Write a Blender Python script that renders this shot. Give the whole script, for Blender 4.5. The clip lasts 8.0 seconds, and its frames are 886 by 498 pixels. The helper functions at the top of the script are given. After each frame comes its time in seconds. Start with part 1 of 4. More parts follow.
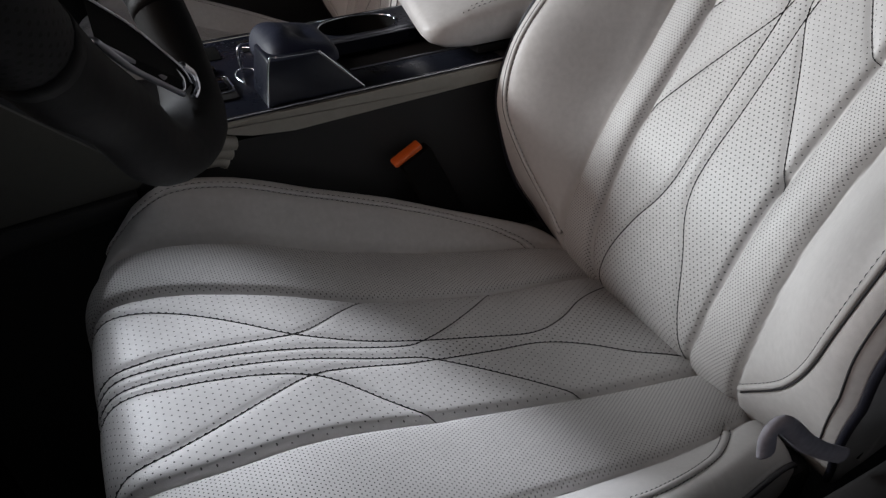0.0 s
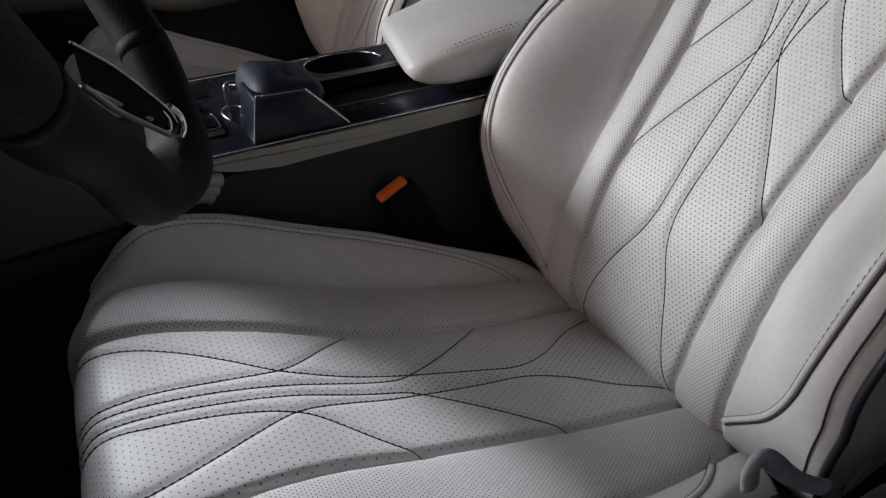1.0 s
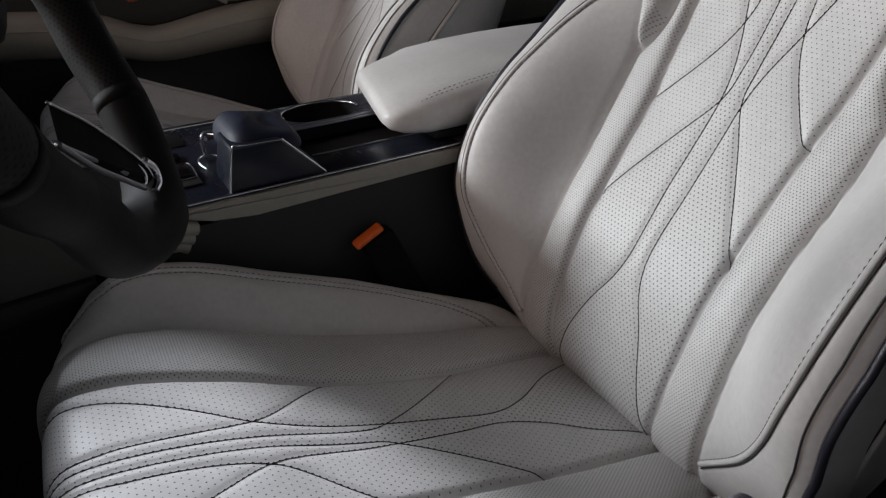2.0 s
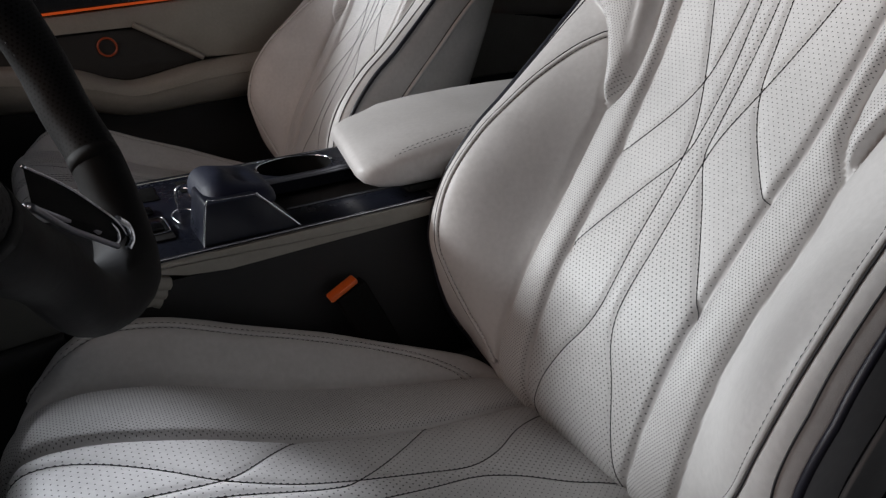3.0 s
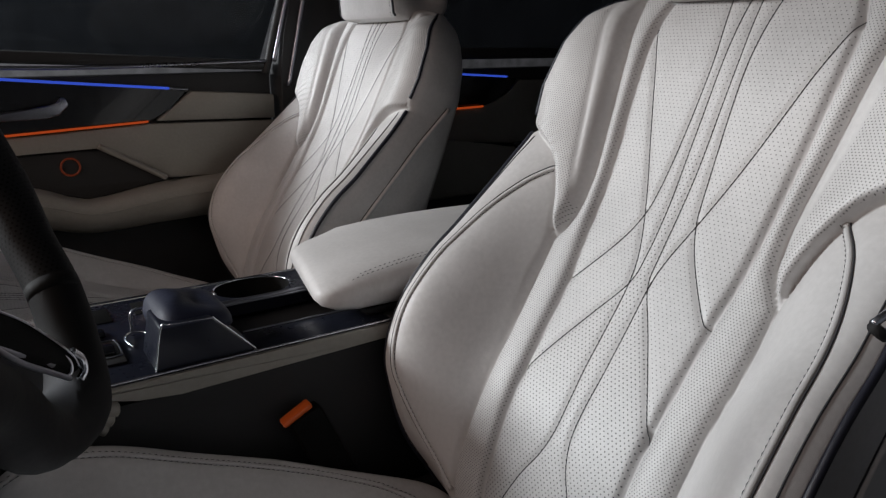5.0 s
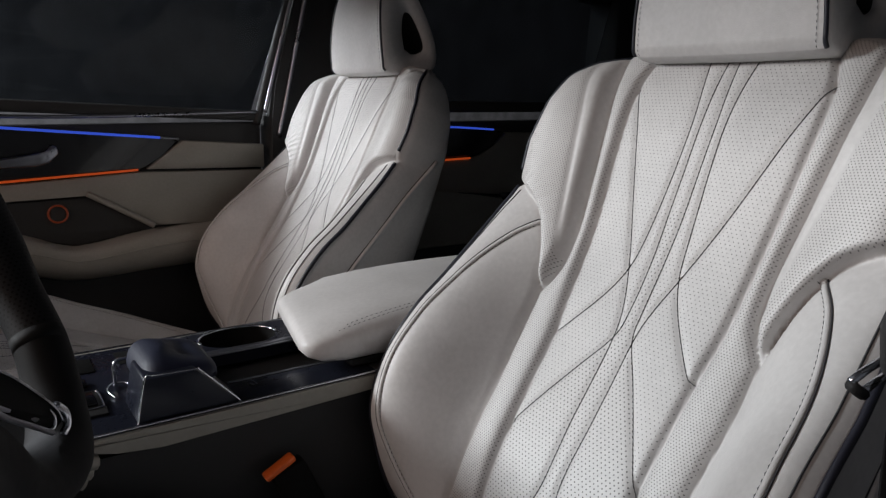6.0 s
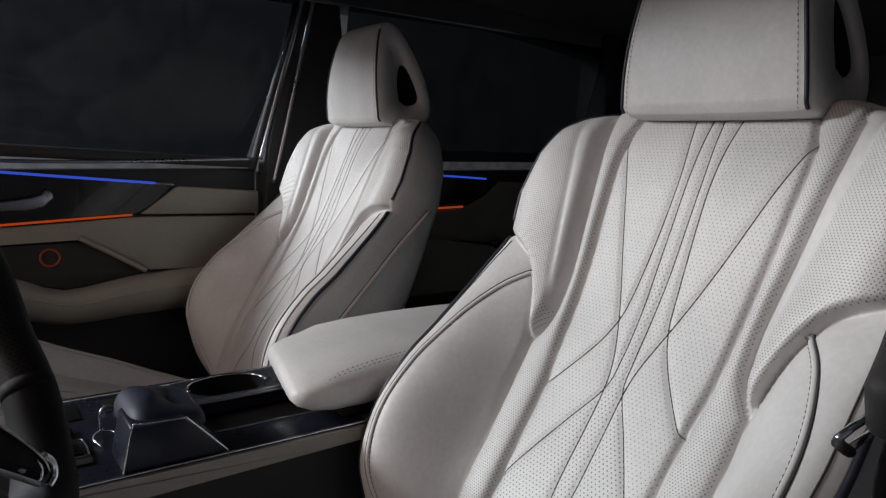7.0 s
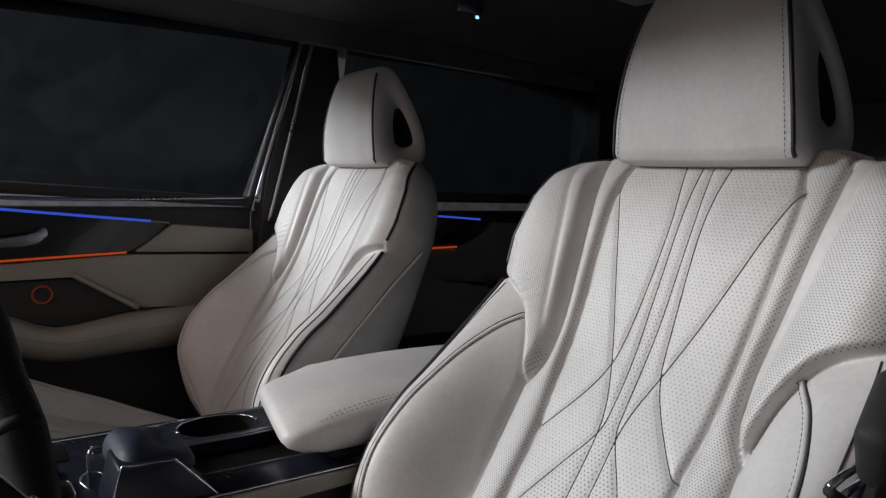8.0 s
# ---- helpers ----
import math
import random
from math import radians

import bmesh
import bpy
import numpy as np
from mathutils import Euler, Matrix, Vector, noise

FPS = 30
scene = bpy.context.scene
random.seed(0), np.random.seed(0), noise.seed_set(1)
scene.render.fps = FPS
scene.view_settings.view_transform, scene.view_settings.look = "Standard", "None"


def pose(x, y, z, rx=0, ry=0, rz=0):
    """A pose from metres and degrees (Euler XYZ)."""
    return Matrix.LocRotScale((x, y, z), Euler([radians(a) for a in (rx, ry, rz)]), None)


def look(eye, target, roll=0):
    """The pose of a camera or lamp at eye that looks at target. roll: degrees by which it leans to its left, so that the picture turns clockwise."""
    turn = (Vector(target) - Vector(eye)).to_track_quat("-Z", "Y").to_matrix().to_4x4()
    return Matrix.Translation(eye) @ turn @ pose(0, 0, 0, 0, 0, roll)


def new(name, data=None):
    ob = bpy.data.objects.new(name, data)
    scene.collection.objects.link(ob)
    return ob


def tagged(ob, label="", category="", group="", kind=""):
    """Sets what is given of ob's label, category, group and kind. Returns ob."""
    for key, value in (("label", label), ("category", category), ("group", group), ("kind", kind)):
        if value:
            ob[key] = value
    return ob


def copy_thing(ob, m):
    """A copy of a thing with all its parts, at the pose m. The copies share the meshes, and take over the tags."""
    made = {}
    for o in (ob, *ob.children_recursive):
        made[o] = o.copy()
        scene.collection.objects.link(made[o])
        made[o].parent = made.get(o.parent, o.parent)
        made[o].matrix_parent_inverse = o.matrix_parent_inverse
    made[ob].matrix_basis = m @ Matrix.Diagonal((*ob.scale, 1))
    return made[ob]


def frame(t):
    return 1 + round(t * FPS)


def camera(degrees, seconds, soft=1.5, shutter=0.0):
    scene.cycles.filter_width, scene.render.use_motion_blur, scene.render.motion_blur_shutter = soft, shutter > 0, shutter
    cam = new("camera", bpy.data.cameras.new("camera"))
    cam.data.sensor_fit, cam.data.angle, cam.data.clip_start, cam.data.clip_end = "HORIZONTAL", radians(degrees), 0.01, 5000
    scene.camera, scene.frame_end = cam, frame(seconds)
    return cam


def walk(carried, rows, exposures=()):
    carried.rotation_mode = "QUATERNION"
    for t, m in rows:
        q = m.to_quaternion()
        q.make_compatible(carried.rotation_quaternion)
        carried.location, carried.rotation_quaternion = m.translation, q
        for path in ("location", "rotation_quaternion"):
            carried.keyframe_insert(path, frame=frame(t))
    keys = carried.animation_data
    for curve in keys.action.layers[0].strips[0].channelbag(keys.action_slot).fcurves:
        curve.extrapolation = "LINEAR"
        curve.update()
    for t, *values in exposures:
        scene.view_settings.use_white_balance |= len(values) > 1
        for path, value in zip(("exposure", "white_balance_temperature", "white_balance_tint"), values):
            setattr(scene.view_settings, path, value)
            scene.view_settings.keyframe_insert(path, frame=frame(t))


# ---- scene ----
cam = camera(65.69, 8.0, soft=1.3)
PATH = [
    (0.0, pose(-0.4453, -0.4398, 0.5265, 54.202, 2.195, -26.291)),
    (0.5, pose(-0.4450, -0.4408, 0.5290, 55.288, 2.042, -26.674)),
    (1.0, pose(-0.4444, -0.4425, 0.5322, 56.765, 1.875, -27.418)),
    (1.5, pose(-0.4432, -0.4448, 0.5359, 58.448, 1.650, -28.242)),
    (3.0, pose(-0.4419, -0.4520, 0.5466, 64.244, 0.902, -31.156)),
    (3.5, pose(-0.4424, -0.4548, 0.5512, 66.466, 0.479, -32.083)),
    (4.0, pose(-0.4430, -0.4580, 0.5555, 68.898, 0.137, -33.069)),
    (4.5, pose(-0.4442, -0.4614, 0.5604, 71.427, -0.191, -33.695)),
    (6.0, pose(-0.4500, -0.4694, 0.5715, 77.727, -1.299, -35.236)),
    (6.5, pose(-0.4519, -0.4720, 0.5751, 79.650, -1.614, -35.503)),
    (7.0, pose(-0.4542, -0.4745, 0.5778, 81.578, -2.067, -35.793)),
    (7.5, pose(-0.4561, -0.4769, 0.5805, 83.296, -2.323, -35.978)),
    (8.0, pose(-0.4578, -0.4787, 0.5825, 84.821, -2.637, -36.245)),
]
walk(cam, PATH)

# ---- light: a dark studio, a tall softbox ahead of the passenger side, an added spot through the windscreen, an added weak warm fill over the bonnet ----
world = bpy.data.worlds.new("studio_air")
scene.world = world
world.use_nodes = True
world.node_tree.nodes["Background"].inputs[0].default_value = (0.75, 0.85, 1.0, 1)
world.node_tree.nodes["Background"].inputs[1].default_value = 0.02


def softbox(name, eye, target, w, h, watts, colour):
    lamp = bpy.data.lights.new(name, "AREA")
    lamp.shape, lamp.size, lamp.size_y, lamp.energy, lamp.color = "RECTANGLE", w, h, watts, colour
    ob = new(name, lamp)
    ob.matrix_world = look(eye, target)
    return ob


softbox("studio_softbox", (-4.2, 3.4, 2.20), (0.15, 0.10, 0.40), 1.0, 1.3, 330, (0.93, 0.97, 1.0))
# added spot of no known source, for the bright patch on the cushion nose
patch_spot = bpy.data.lights.new("studio_snoot", "SPOT")
patch_spot.energy, patch_spot.color, patch_spot.spot_size, patch_spot.spot_blend, patch_spot.shadow_soft_size = 400, (0.88, 0.92, 1.0), radians(7.8), 0.85, 0.03
new("studio_snoot", patch_spot).matrix_world = look((-.90, 1.90, 1.74), (-.37, -.09, .13))
# added fill lamp: stands in for warm bounced light on the seats' near sides
softbox("studio_warm_softbox", (-2.7, .08, 1.50), (0.1, 0.4, 0.30), 0.8, 1.1, 18, (1.0, 0.77, 0.66))
scene.view_settings.exposure = 0.0


# ---- materials ----
def material(name, colour, rough=0.5, metal=0.0, coat=0.0, spec=0.5):
    m = bpy.data.materials.new(name)
    m.use_nodes = True
    b = m.node_tree.nodes["Principled BSDF"]
    b.inputs["Base Color"].default_value = (*colour, 1)
    b.inputs["Roughness"].default_value = rough
    b.inputs["Metallic"].default_value = metal
    b.inputs["Coat Weight"].default_value = coat
    b.inputs["Specular IOR Level"].default_value = spec
    return m


def node(nt, kind, **values):
    n = nt.nodes.new(kind)
    for key, value in values.items():
        n.inputs[key].default_value = value
    return n


def calc(nt, op, a, b=None, c=None):
    n = nt.nodes.new("ShaderNodeMath")
    n.operation = op
    for i, v in enumerate((a, b, c)):
        if v is None:
            continue
        if isinstance(v, (int, float)):
            n.inputs[i].default_value = v
        else:
            nt.links.new(v, n.inputs[i])
    return n.outputs[0]


def mixed(nt, fac, a, b):
    n = nt.nodes.new("ShaderNodeMix")
    n.data_type = "RGBA"
    for i, v in ((0, fac), (6, a), (7, b)):
        if isinstance(v, (int, float)):
            n.inputs[i].default_value = v
        elif isinstance(v, tuple):
            n.inputs[i].default_value = (*v, 1)
        else:
            nt.links.new(v, n.inputs[i])
    return n.outputs[2]


def ramp(nt, value, a, b, lo=0.0, hi=1.0):
    n = nt.nodes.new("ShaderNodeMapRange")
    n.interpolation_type = "SMOOTHSTEP"
    nt.links.new(value, n.inputs[0])
    for i, v in enumerate((a, b, lo, hi)):
        n.inputs[i + 1].default_value = v
    return n.outputs[0]


def grained(name, colour, rough=0.45, grain=700.0, depth=0.25, vary=0.05, coat=0.0, holes=None, spec=0.5, metal=0.0):
    """Leather and grained plastic: two scales of variation, pore relief and, where holes = (pitch, radius, margin), rows of punched holes."""
    m = material(name, colour, rough, metal, coat, spec)
    nt = m.node_tree
    bsdf = nt.nodes["Principled BSDF"]
    where = nt.nodes.new("ShaderNodeTexCoord").outputs["Object"]
    big = node(nt, "ShaderNodeTexNoise", Scale=9.0, Detail=3.0)
    fine = node(nt, "ShaderNodeTexNoise", Scale=160.0, Detail=4.0)
    pore = node(nt, "ShaderNodeTexVoronoi", Scale=grain)
    pore.feature = "DISTANCE_TO_EDGE"
    for n in (big, fine, pore):
        nt.links.new(where, n.inputs["Vector"])
    shade = calc(nt, "ADD", calc(nt, "MULTIPLY", big.outputs[0], 0.65), calc(nt, "MULTIPLY", fine.outputs[0], 0.35))
    dark = tuple(c * (1 - 2 * vary) for c in colour)
    light = tuple(min(1, c * (1 + 2 * vary)) for c in colour)
    tone = mixed(nt, ramp(nt, shade, 0.3, 0.7), dark, light)
    nt.links.new(ramp(nt, shade, 0.3, 0.7, rough - 0.06, rough + 0.08), bsdf.inputs["Roughness"])
    height = calc(nt, "MULTIPLY", ramp(nt, pore.outputs["Distance"], 0.0, 0.35), 0.5)
    height = calc(nt, "ADD", height, calc(nt, "MULTIPLY", fine.outputs[0], 0.5))
    if holes:
        pitch, radius, margin = holes
        uv = nt.nodes.new("ShaderNodeUVMap")
        uv.uv_map = "UVMap"
        sep = nt.nodes.new("ShaderNodeSeparateXYZ")
        nt.links.new(uv.outputs[0], sep.inputs[0])
        row = calc(nt, "DIVIDE", sep.outputs[1], pitch * 0.8)
        odd = calc(nt, "MULTIPLY", calc(nt, "FLOORED_MODULO", calc(nt, "FLOOR", row), 2.0), 0.5)
        col = calc(nt, "ADD", calc(nt, "DIVIDE", sep.outputs[0], pitch), odd)
        fx = calc(nt, "MULTIPLY", calc(nt, "SUBTRACT", calc(nt, "FRACT", col), 0.5), pitch)
        fy = calc(nt, "MULTIPLY", calc(nt, "SUBTRACT", calc(nt, "FRACT", row), 0.5), pitch * 0.8)
        away = calc(nt, "SQRT", calc(nt, "ADD", calc(nt, "MULTIPLY", fx, fx), calc(nt, "MULTIPLY", fy, fy)))
        at = nt.nodes.new("ShaderNodeAttribute")
        at.attribute_name = "edge"
        size = nt.nodes.new("ShaderNodeAttribute")
        size.attribute_name = "hole"
        away = calc(nt, "DIVIDE", away, size.outputs["Fac"])
        hole = calc(nt, "MULTIPLY", ramp(nt, away, radius * 0.75, radius * 1.15, 1.0, 0.0), ramp(nt, at.outputs["Fac"], margin * 0.8, margin))
        tone = mixed(nt, hole, tone, tuple(c * 0.14 for c in colour))
        height = calc(nt, "SUBTRACT", height, calc(nt, "MULTIPLY", hole, 4.0))
    nt.links.new(tone, bsdf.inputs["Base Color"])
    bump = node(nt, "ShaderNodeBump", Strength=depth, Distance=0.0006)
    nt.links.new(height, bump.inputs["Height"])
    nt.links.new(bump.outputs[0], bsdf.inputs["Normal"])
    return m


def glowing(name, colour, strength):
    m = material(name, tuple(c * 0.12 for c in colour), 0.4)
    b = m.node_tree.nodes["Principled BSDF"]
    b.inputs["Emission Color"].default_value = (*colour, 1)
    b.inputs["Emission Strength"].default_value = strength
    return m


CREAM = (0.545, 0.53, 0.522)
leather = grained("cream_leather", CREAM, 0.46, 650, 0.22)
leather_wide = grained("cream_leather_spaced_holes", CREAM, 0.46, 650, 0.22, holes=(0.0066, 0.00074, 0.0035))
leather_back = grained("cream_leather_even_holes", CREAM, 0.46, 650, 0.22, holes=(0.0054, 0.00063, 0.003))
leather_fine = grained("cream_leather_close_holes", CREAM, 0.48, 650, 0.22, holes=(0.0036, 0.00062, 0.0035))
# half the seats' cream: the doors' lack of light is in the colour
shaded_trim = grained("shaded_cream_trim", (0.28, 0.265, 0.235), 0.5, 500, 0.2)
thread = grained("dark_thread", (0.03, 0.029, 0.033), 0.8, 2000, 0.3)
piping_dark = grained("navy_piping", (0.012, 0.013, 0.022), 0.45, 900, 0.2)
black_plastic = grained("black_grained_plastic", (0.030, 0.030, 0.031), 0.6, 900, 0.3, spec=0.3)
black_leather = grained("black_leather", (0.010, 0.010, 0.0105), 0.68, 1400, 0.12, spec=0.12)
black_perforated = grained("black_leather_holes", (0.012, 0.012, 0.013), 0.65, 1400, 0.12, holes=(0.0042, 0.0009, 0.001), spec=0.15)
navy_gloss = grained("navy_satin_panel", (0.011, 0.013, 0.022), 0.3, 1500, 0.02, vary=0.02, spec=0.3)
navy_leather = grained("navy_leather", (0.009, 0.012, 0.029), 0.55, 900, 0.2, spec=0.35)
# the lower panel's cream, with the footwell's shade put into the colour
shaded_footwell = grained("shaded_footwell_cream", (0.07, 0.07, 0.062), 0.7, 600, 0.3)
piano = grained("piano_black", (0.006, 0.006, 0.007), 0.16, 2000, 0.01, coat=0.3, spec=0.35)
rubber = grained("black_rubber", (0.007, 0.007, 0.007), 0.85, 1200, 0.3, spec=0.08)
carpet = grained("black_carpet", (0.06, 0.06, 0.06), 0.95, 420, 1.0, vary=0.2, spec=0.1)
fabric_black = grained("black_webbing", (0.011, 0.011, 0.012), 0.8, 1500, 0.6, spec=0.2)
felt_grey = grained("grey_felt", (0.36, 0.36, 0.42), 0.9, 1200, 0.5, vary=0.12)
lining = grained("black_headlining", (0.15, 0.15, 0.155), 0.95, 900, 0.5, spec=0.1)
studio_dark = grained("dark_studio_paint", (0.22, 0.22, 0.23), 0.9, 60, 0.3, vary=0.15, spec=0.2)
orange_plastic = grained("orange_plastic", (0.75, 0.13, 0.02), 0.4, 1200, 0.1)
chrome = grained("satin_chrome", (0.62, 0.64, 0.70), 0.18, 1500, 0.02, vary=0.02, metal=1.0)
grey_metal = grained("brushed_grey_metal", (0.32, 0.33, 0.37), 0.32, 1500, 0.05, vary=0.03, metal=1.0)
speaker_grille = grained("dark_speaker_grille", (0.02, 0.019, 0.018), 0.55, 500, 0.8)
blue_glow = glowing("blue_ambient_light", (0.05, 0.12, 0.85), 0.55)
orange_glow = glowing("orange_ambient_light", (0.9, 0.12, 0.02), 0.32)
orange_dim = glowing("dim_orange_ring", (0.8, 0.12, 0.03), 0.05)
blue_spot = glowing("blue_pin_light", (0.25, 0.5, 1.0), 3.0)
white_lens = grained("white_lamp_lens", (0.7, 0.72, 0.75), 0.3, 800, 0.05)
glass = material("tinted_glass", (0.09, 0.10, 0.11), 0.02)
glass.node_tree.nodes["Principled BSDF"].inputs["IOR"].default_value = 1.18
glass.node_tree.nodes["Principled BSDF"].inputs["Specular IOR Level"].default_value = 0.12
glass.node_tree.nodes["Principled BSDF"].inputs["Transmission Weight"].default_value = 1.0


# ---- mesh helpers ----
def thing(name, label, category, group="", kind="", at=(0, 0, 0)):
    ob = new(name)
    ob.empty_display_size = 0.05
    ob.matrix_world = pose(*at)
    return tagged(ob, label, category, group, kind)


def solid(name, verts, faces, mat, parent=None, label="", smooth=True):
    me = bpy.data.meshes.new(name)
    me.from_pydata([tuple(map(float, v)) for v in verts], [], [tuple(map(int, f)) for f in faces])
    me.validate()
    bm = bmesh.new()
    bm.from_mesh(me)
    bmesh.ops.recalc_face_normals(bm, faces=bm.faces)
    bm.to_mesh(me)
    bm.free()
    me.polygons.foreach_set("use_smooth", [smooth] * len(me.polygons))
    me.materials.append(mat)
    ob = new(name, me)
    if parent:
        ob.parent = parent
    if label:
        ob["label"] = label
    return ob


def part(name, bm, mat, parent=None, label="", smooth=True):
    bmesh.ops.recalc_face_normals(bm, faces=bm.faces)
    me = bpy.data.meshes.new(name)
    bm.to_mesh(me)
    bm.free()
    me.polygons.foreach_set("use_smooth", [smooth] * len(me.polygons))
    if smooth:
        me.set_sharp_from_angle(angle=radians(40))
    me.materials.append(mat)
    ob = new(name, me)
    if parent:
        ob.parent = parent
    if label:
        ob["label"] = label
    return ob


def box(x0, x1, y0, y1, z0, z1, round_=0.004, steps=2):
    bm = bmesh.new()
    bmesh.ops.create_cube(bm, size=1)
    for v in bm.verts:
        v.co = Vector(((x0 + x1) / 2 + v.co.x * (x1 - x0), (y0 + y1) / 2 + v.co.y * (y1 - y0), (z0 + z1) / 2 + v.co.z * (z1 - z0)))
    if round_:
        bmesh.ops.bevel(bm, geom=bm.edges[:], offset=round_, segments=steps, affect="EDGES", profile=0.5)
    return bm


def prism(outline, y0, y1, round_=0.003, steps=2):
    """An outline in x and z, pulled from y0 to y1, with rounded edges."""
    bm = bmesh.new()
    a = [bm.verts.new((x, y0, z)) for x, z in outline]
    b = [bm.verts.new((x, y1, z)) for x, z in outline]
    bm.faces.new(a)
    bm.faces.new(b[::-1])
    n = len(a)
    for i in range(n):
        bm.faces.new((a[i], a[(i + 1) % n], b[(i + 1) % n], b[i]))
    if round_:
        bmesh.ops.bevel(bm, geom=bm.edges[:], offset=round_, segments=steps, affect="EDGES", profile=0.5)
    return bm


def plate(outline, z0, z1, round_=0.003, steps=2):
    """An outline in x and y, pulled from z0 to z1."""
    bm = prism([(x, y) for x, y in outline], z0, z1, round_, steps)
    for v in bm.verts:
        v.co = Vector((v.co.x, v.co.z, v.co.y))
    return bm


def along(points, n):
    """A smooth line through the points, as n evenly spaced ones."""
    p = np.array(points, float)
    p = np.vstack([2 * p[0] - p[1], p, 2 * p[-1] - p[-2]])
    out = []
    for i in range(1, len(p) - 2):
        t = np.linspace(0, 1, 24, endpoint=False)[:, None]
        a, b, c, d = p[i - 1], p[i], p[i + 1], p[i + 2]
        out.append(0.5 * (2 * b + (c - a) * t + (2 * a - 5 * b + 4 * c - d) * t**2 + (3 * b - a - 3 * c + d) * t**3))
    out = np.vstack(out + [p[-2:-1]])
    run = np.concatenate([[0], np.cumsum(np.linalg.norm(np.diff(out, axis=0), axis=1))])
    want = np.linspace(0, run[-1], n)
    return np.stack([np.interp(want, run, out[:, k]) for k in range(out.shape[1])], 1)


def level(xs, ys, x):
    """A smooth value over x through a few knots."""
    line = along(np.stack([xs, ys], 1), 600)
    return np.interp(x, line[:, 0], line[:, 1])


def tube(points, radius, sides=8, flat=1.0):
    """Vertices and faces of a round bar along the points; radius may vary."""
    p = np.array(points, float)
    n = len(p)
    r = np.broadcast_to(np.asarray(radius, float), (n,))
    tang = np.gradient(p, axis=0)
    tang /= np.linalg.norm(tang, axis=1)[:, None] + 1e-12
    ref = np.array([0.0, 0.0, 1.0]) if abs(tang[0][2]) < 0.9 else np.array([0.0, 1.0, 0.0])
    verts, faces = [], []
    side = np.cross(tang[0], ref)
    for i in range(n):
        side = side - tang[i] * (side @ tang[i])
        side /= np.linalg.norm(side)
        up = np.cross(tang[i], side)
        for k in range(sides):
            a = 2 * math.pi * k / sides
            verts.append(p[i] + r[i] * (math.cos(a) * side + flat * math.sin(a) * up))
    for i in range(n - 1):
        for k in range(sides):
            k2 = (k + 1) % sides
            faces.append((i * sides + k, i * sides + k2, (i + 1) * sides + k2, (i + 1) * sides + k))
    faces.append(tuple(range(sides))[::-1])
    faces.append(tuple((n - 1) * sides + k for k in range(sides)))
    return verts, faces


def stitches(points, normals, length=0.0050, gap=0.0012, thick=0.00055):
    """Short thread dashes along a line that lies on a surface."""
    p, nn = np.array(points), np.array(normals)
    run = np.concatenate([[0], np.cumsum(np.linalg.norm(np.diff(p, axis=0), axis=1))])
    verts, faces = [], []
    s = gap
    while s + length < run[-1]:
        ends = [np.array([np.interp(q, run, p[:, k]) for k in range(3)]) for q in (s, s + length)]
        up = np.array([np.interp(s, run, nn[:, k]) for k in range(3)])
        up /= np.linalg.norm(up) + 1e-12
        d = ends[1] - ends[0]
        side = np.cross(d, up)
        side *= thick / (np.linalg.norm(side) + 1e-12)
        mid = (ends[0] + ends[1]) / 2 + up * thick * 1.3
        base = len(verts)
        verts += [ends[0] - up * thick, mid - side - up * thick * 0.6, mid + up * thick * 0.4, mid + side - up * thick * 0.6, ends[1] - up * thick]
        faces += [(base, base + 1, base + 2), (base, base + 2, base + 3), (base + 4, base + 2, base + 1), (base + 4, base + 3, base + 2), (base, base + 3, base + 4, base + 1)]
        s += length + gap
    return verts, faces


def smooth01(x):
    x = np.clip(x, 0, 1)
    return x * x * (3 - 2 * x)


def away_from(points, lines):
    """Distance of each (a, b) point to the nearest of some lines."""
    best = np.full(len(points), 9.0)
    for line in lines:
        for i in range(0, len(line) - 1):
            a, b = line[i], line[i + 1]
            ab = b - a
            t = np.clip(((points - a) @ ab) / (ab @ ab + 1e-12), 0, 1)
            best = np.minimum(best, np.linalg.norm(points - a - t[:, None] * ab, axis=1))
    return best


def both(lines):
    """Each line and its mirror image over the seat's middle."""
    out = []
    for line in lines:
        out += [line, line * np.array([1, -1])]
    return out


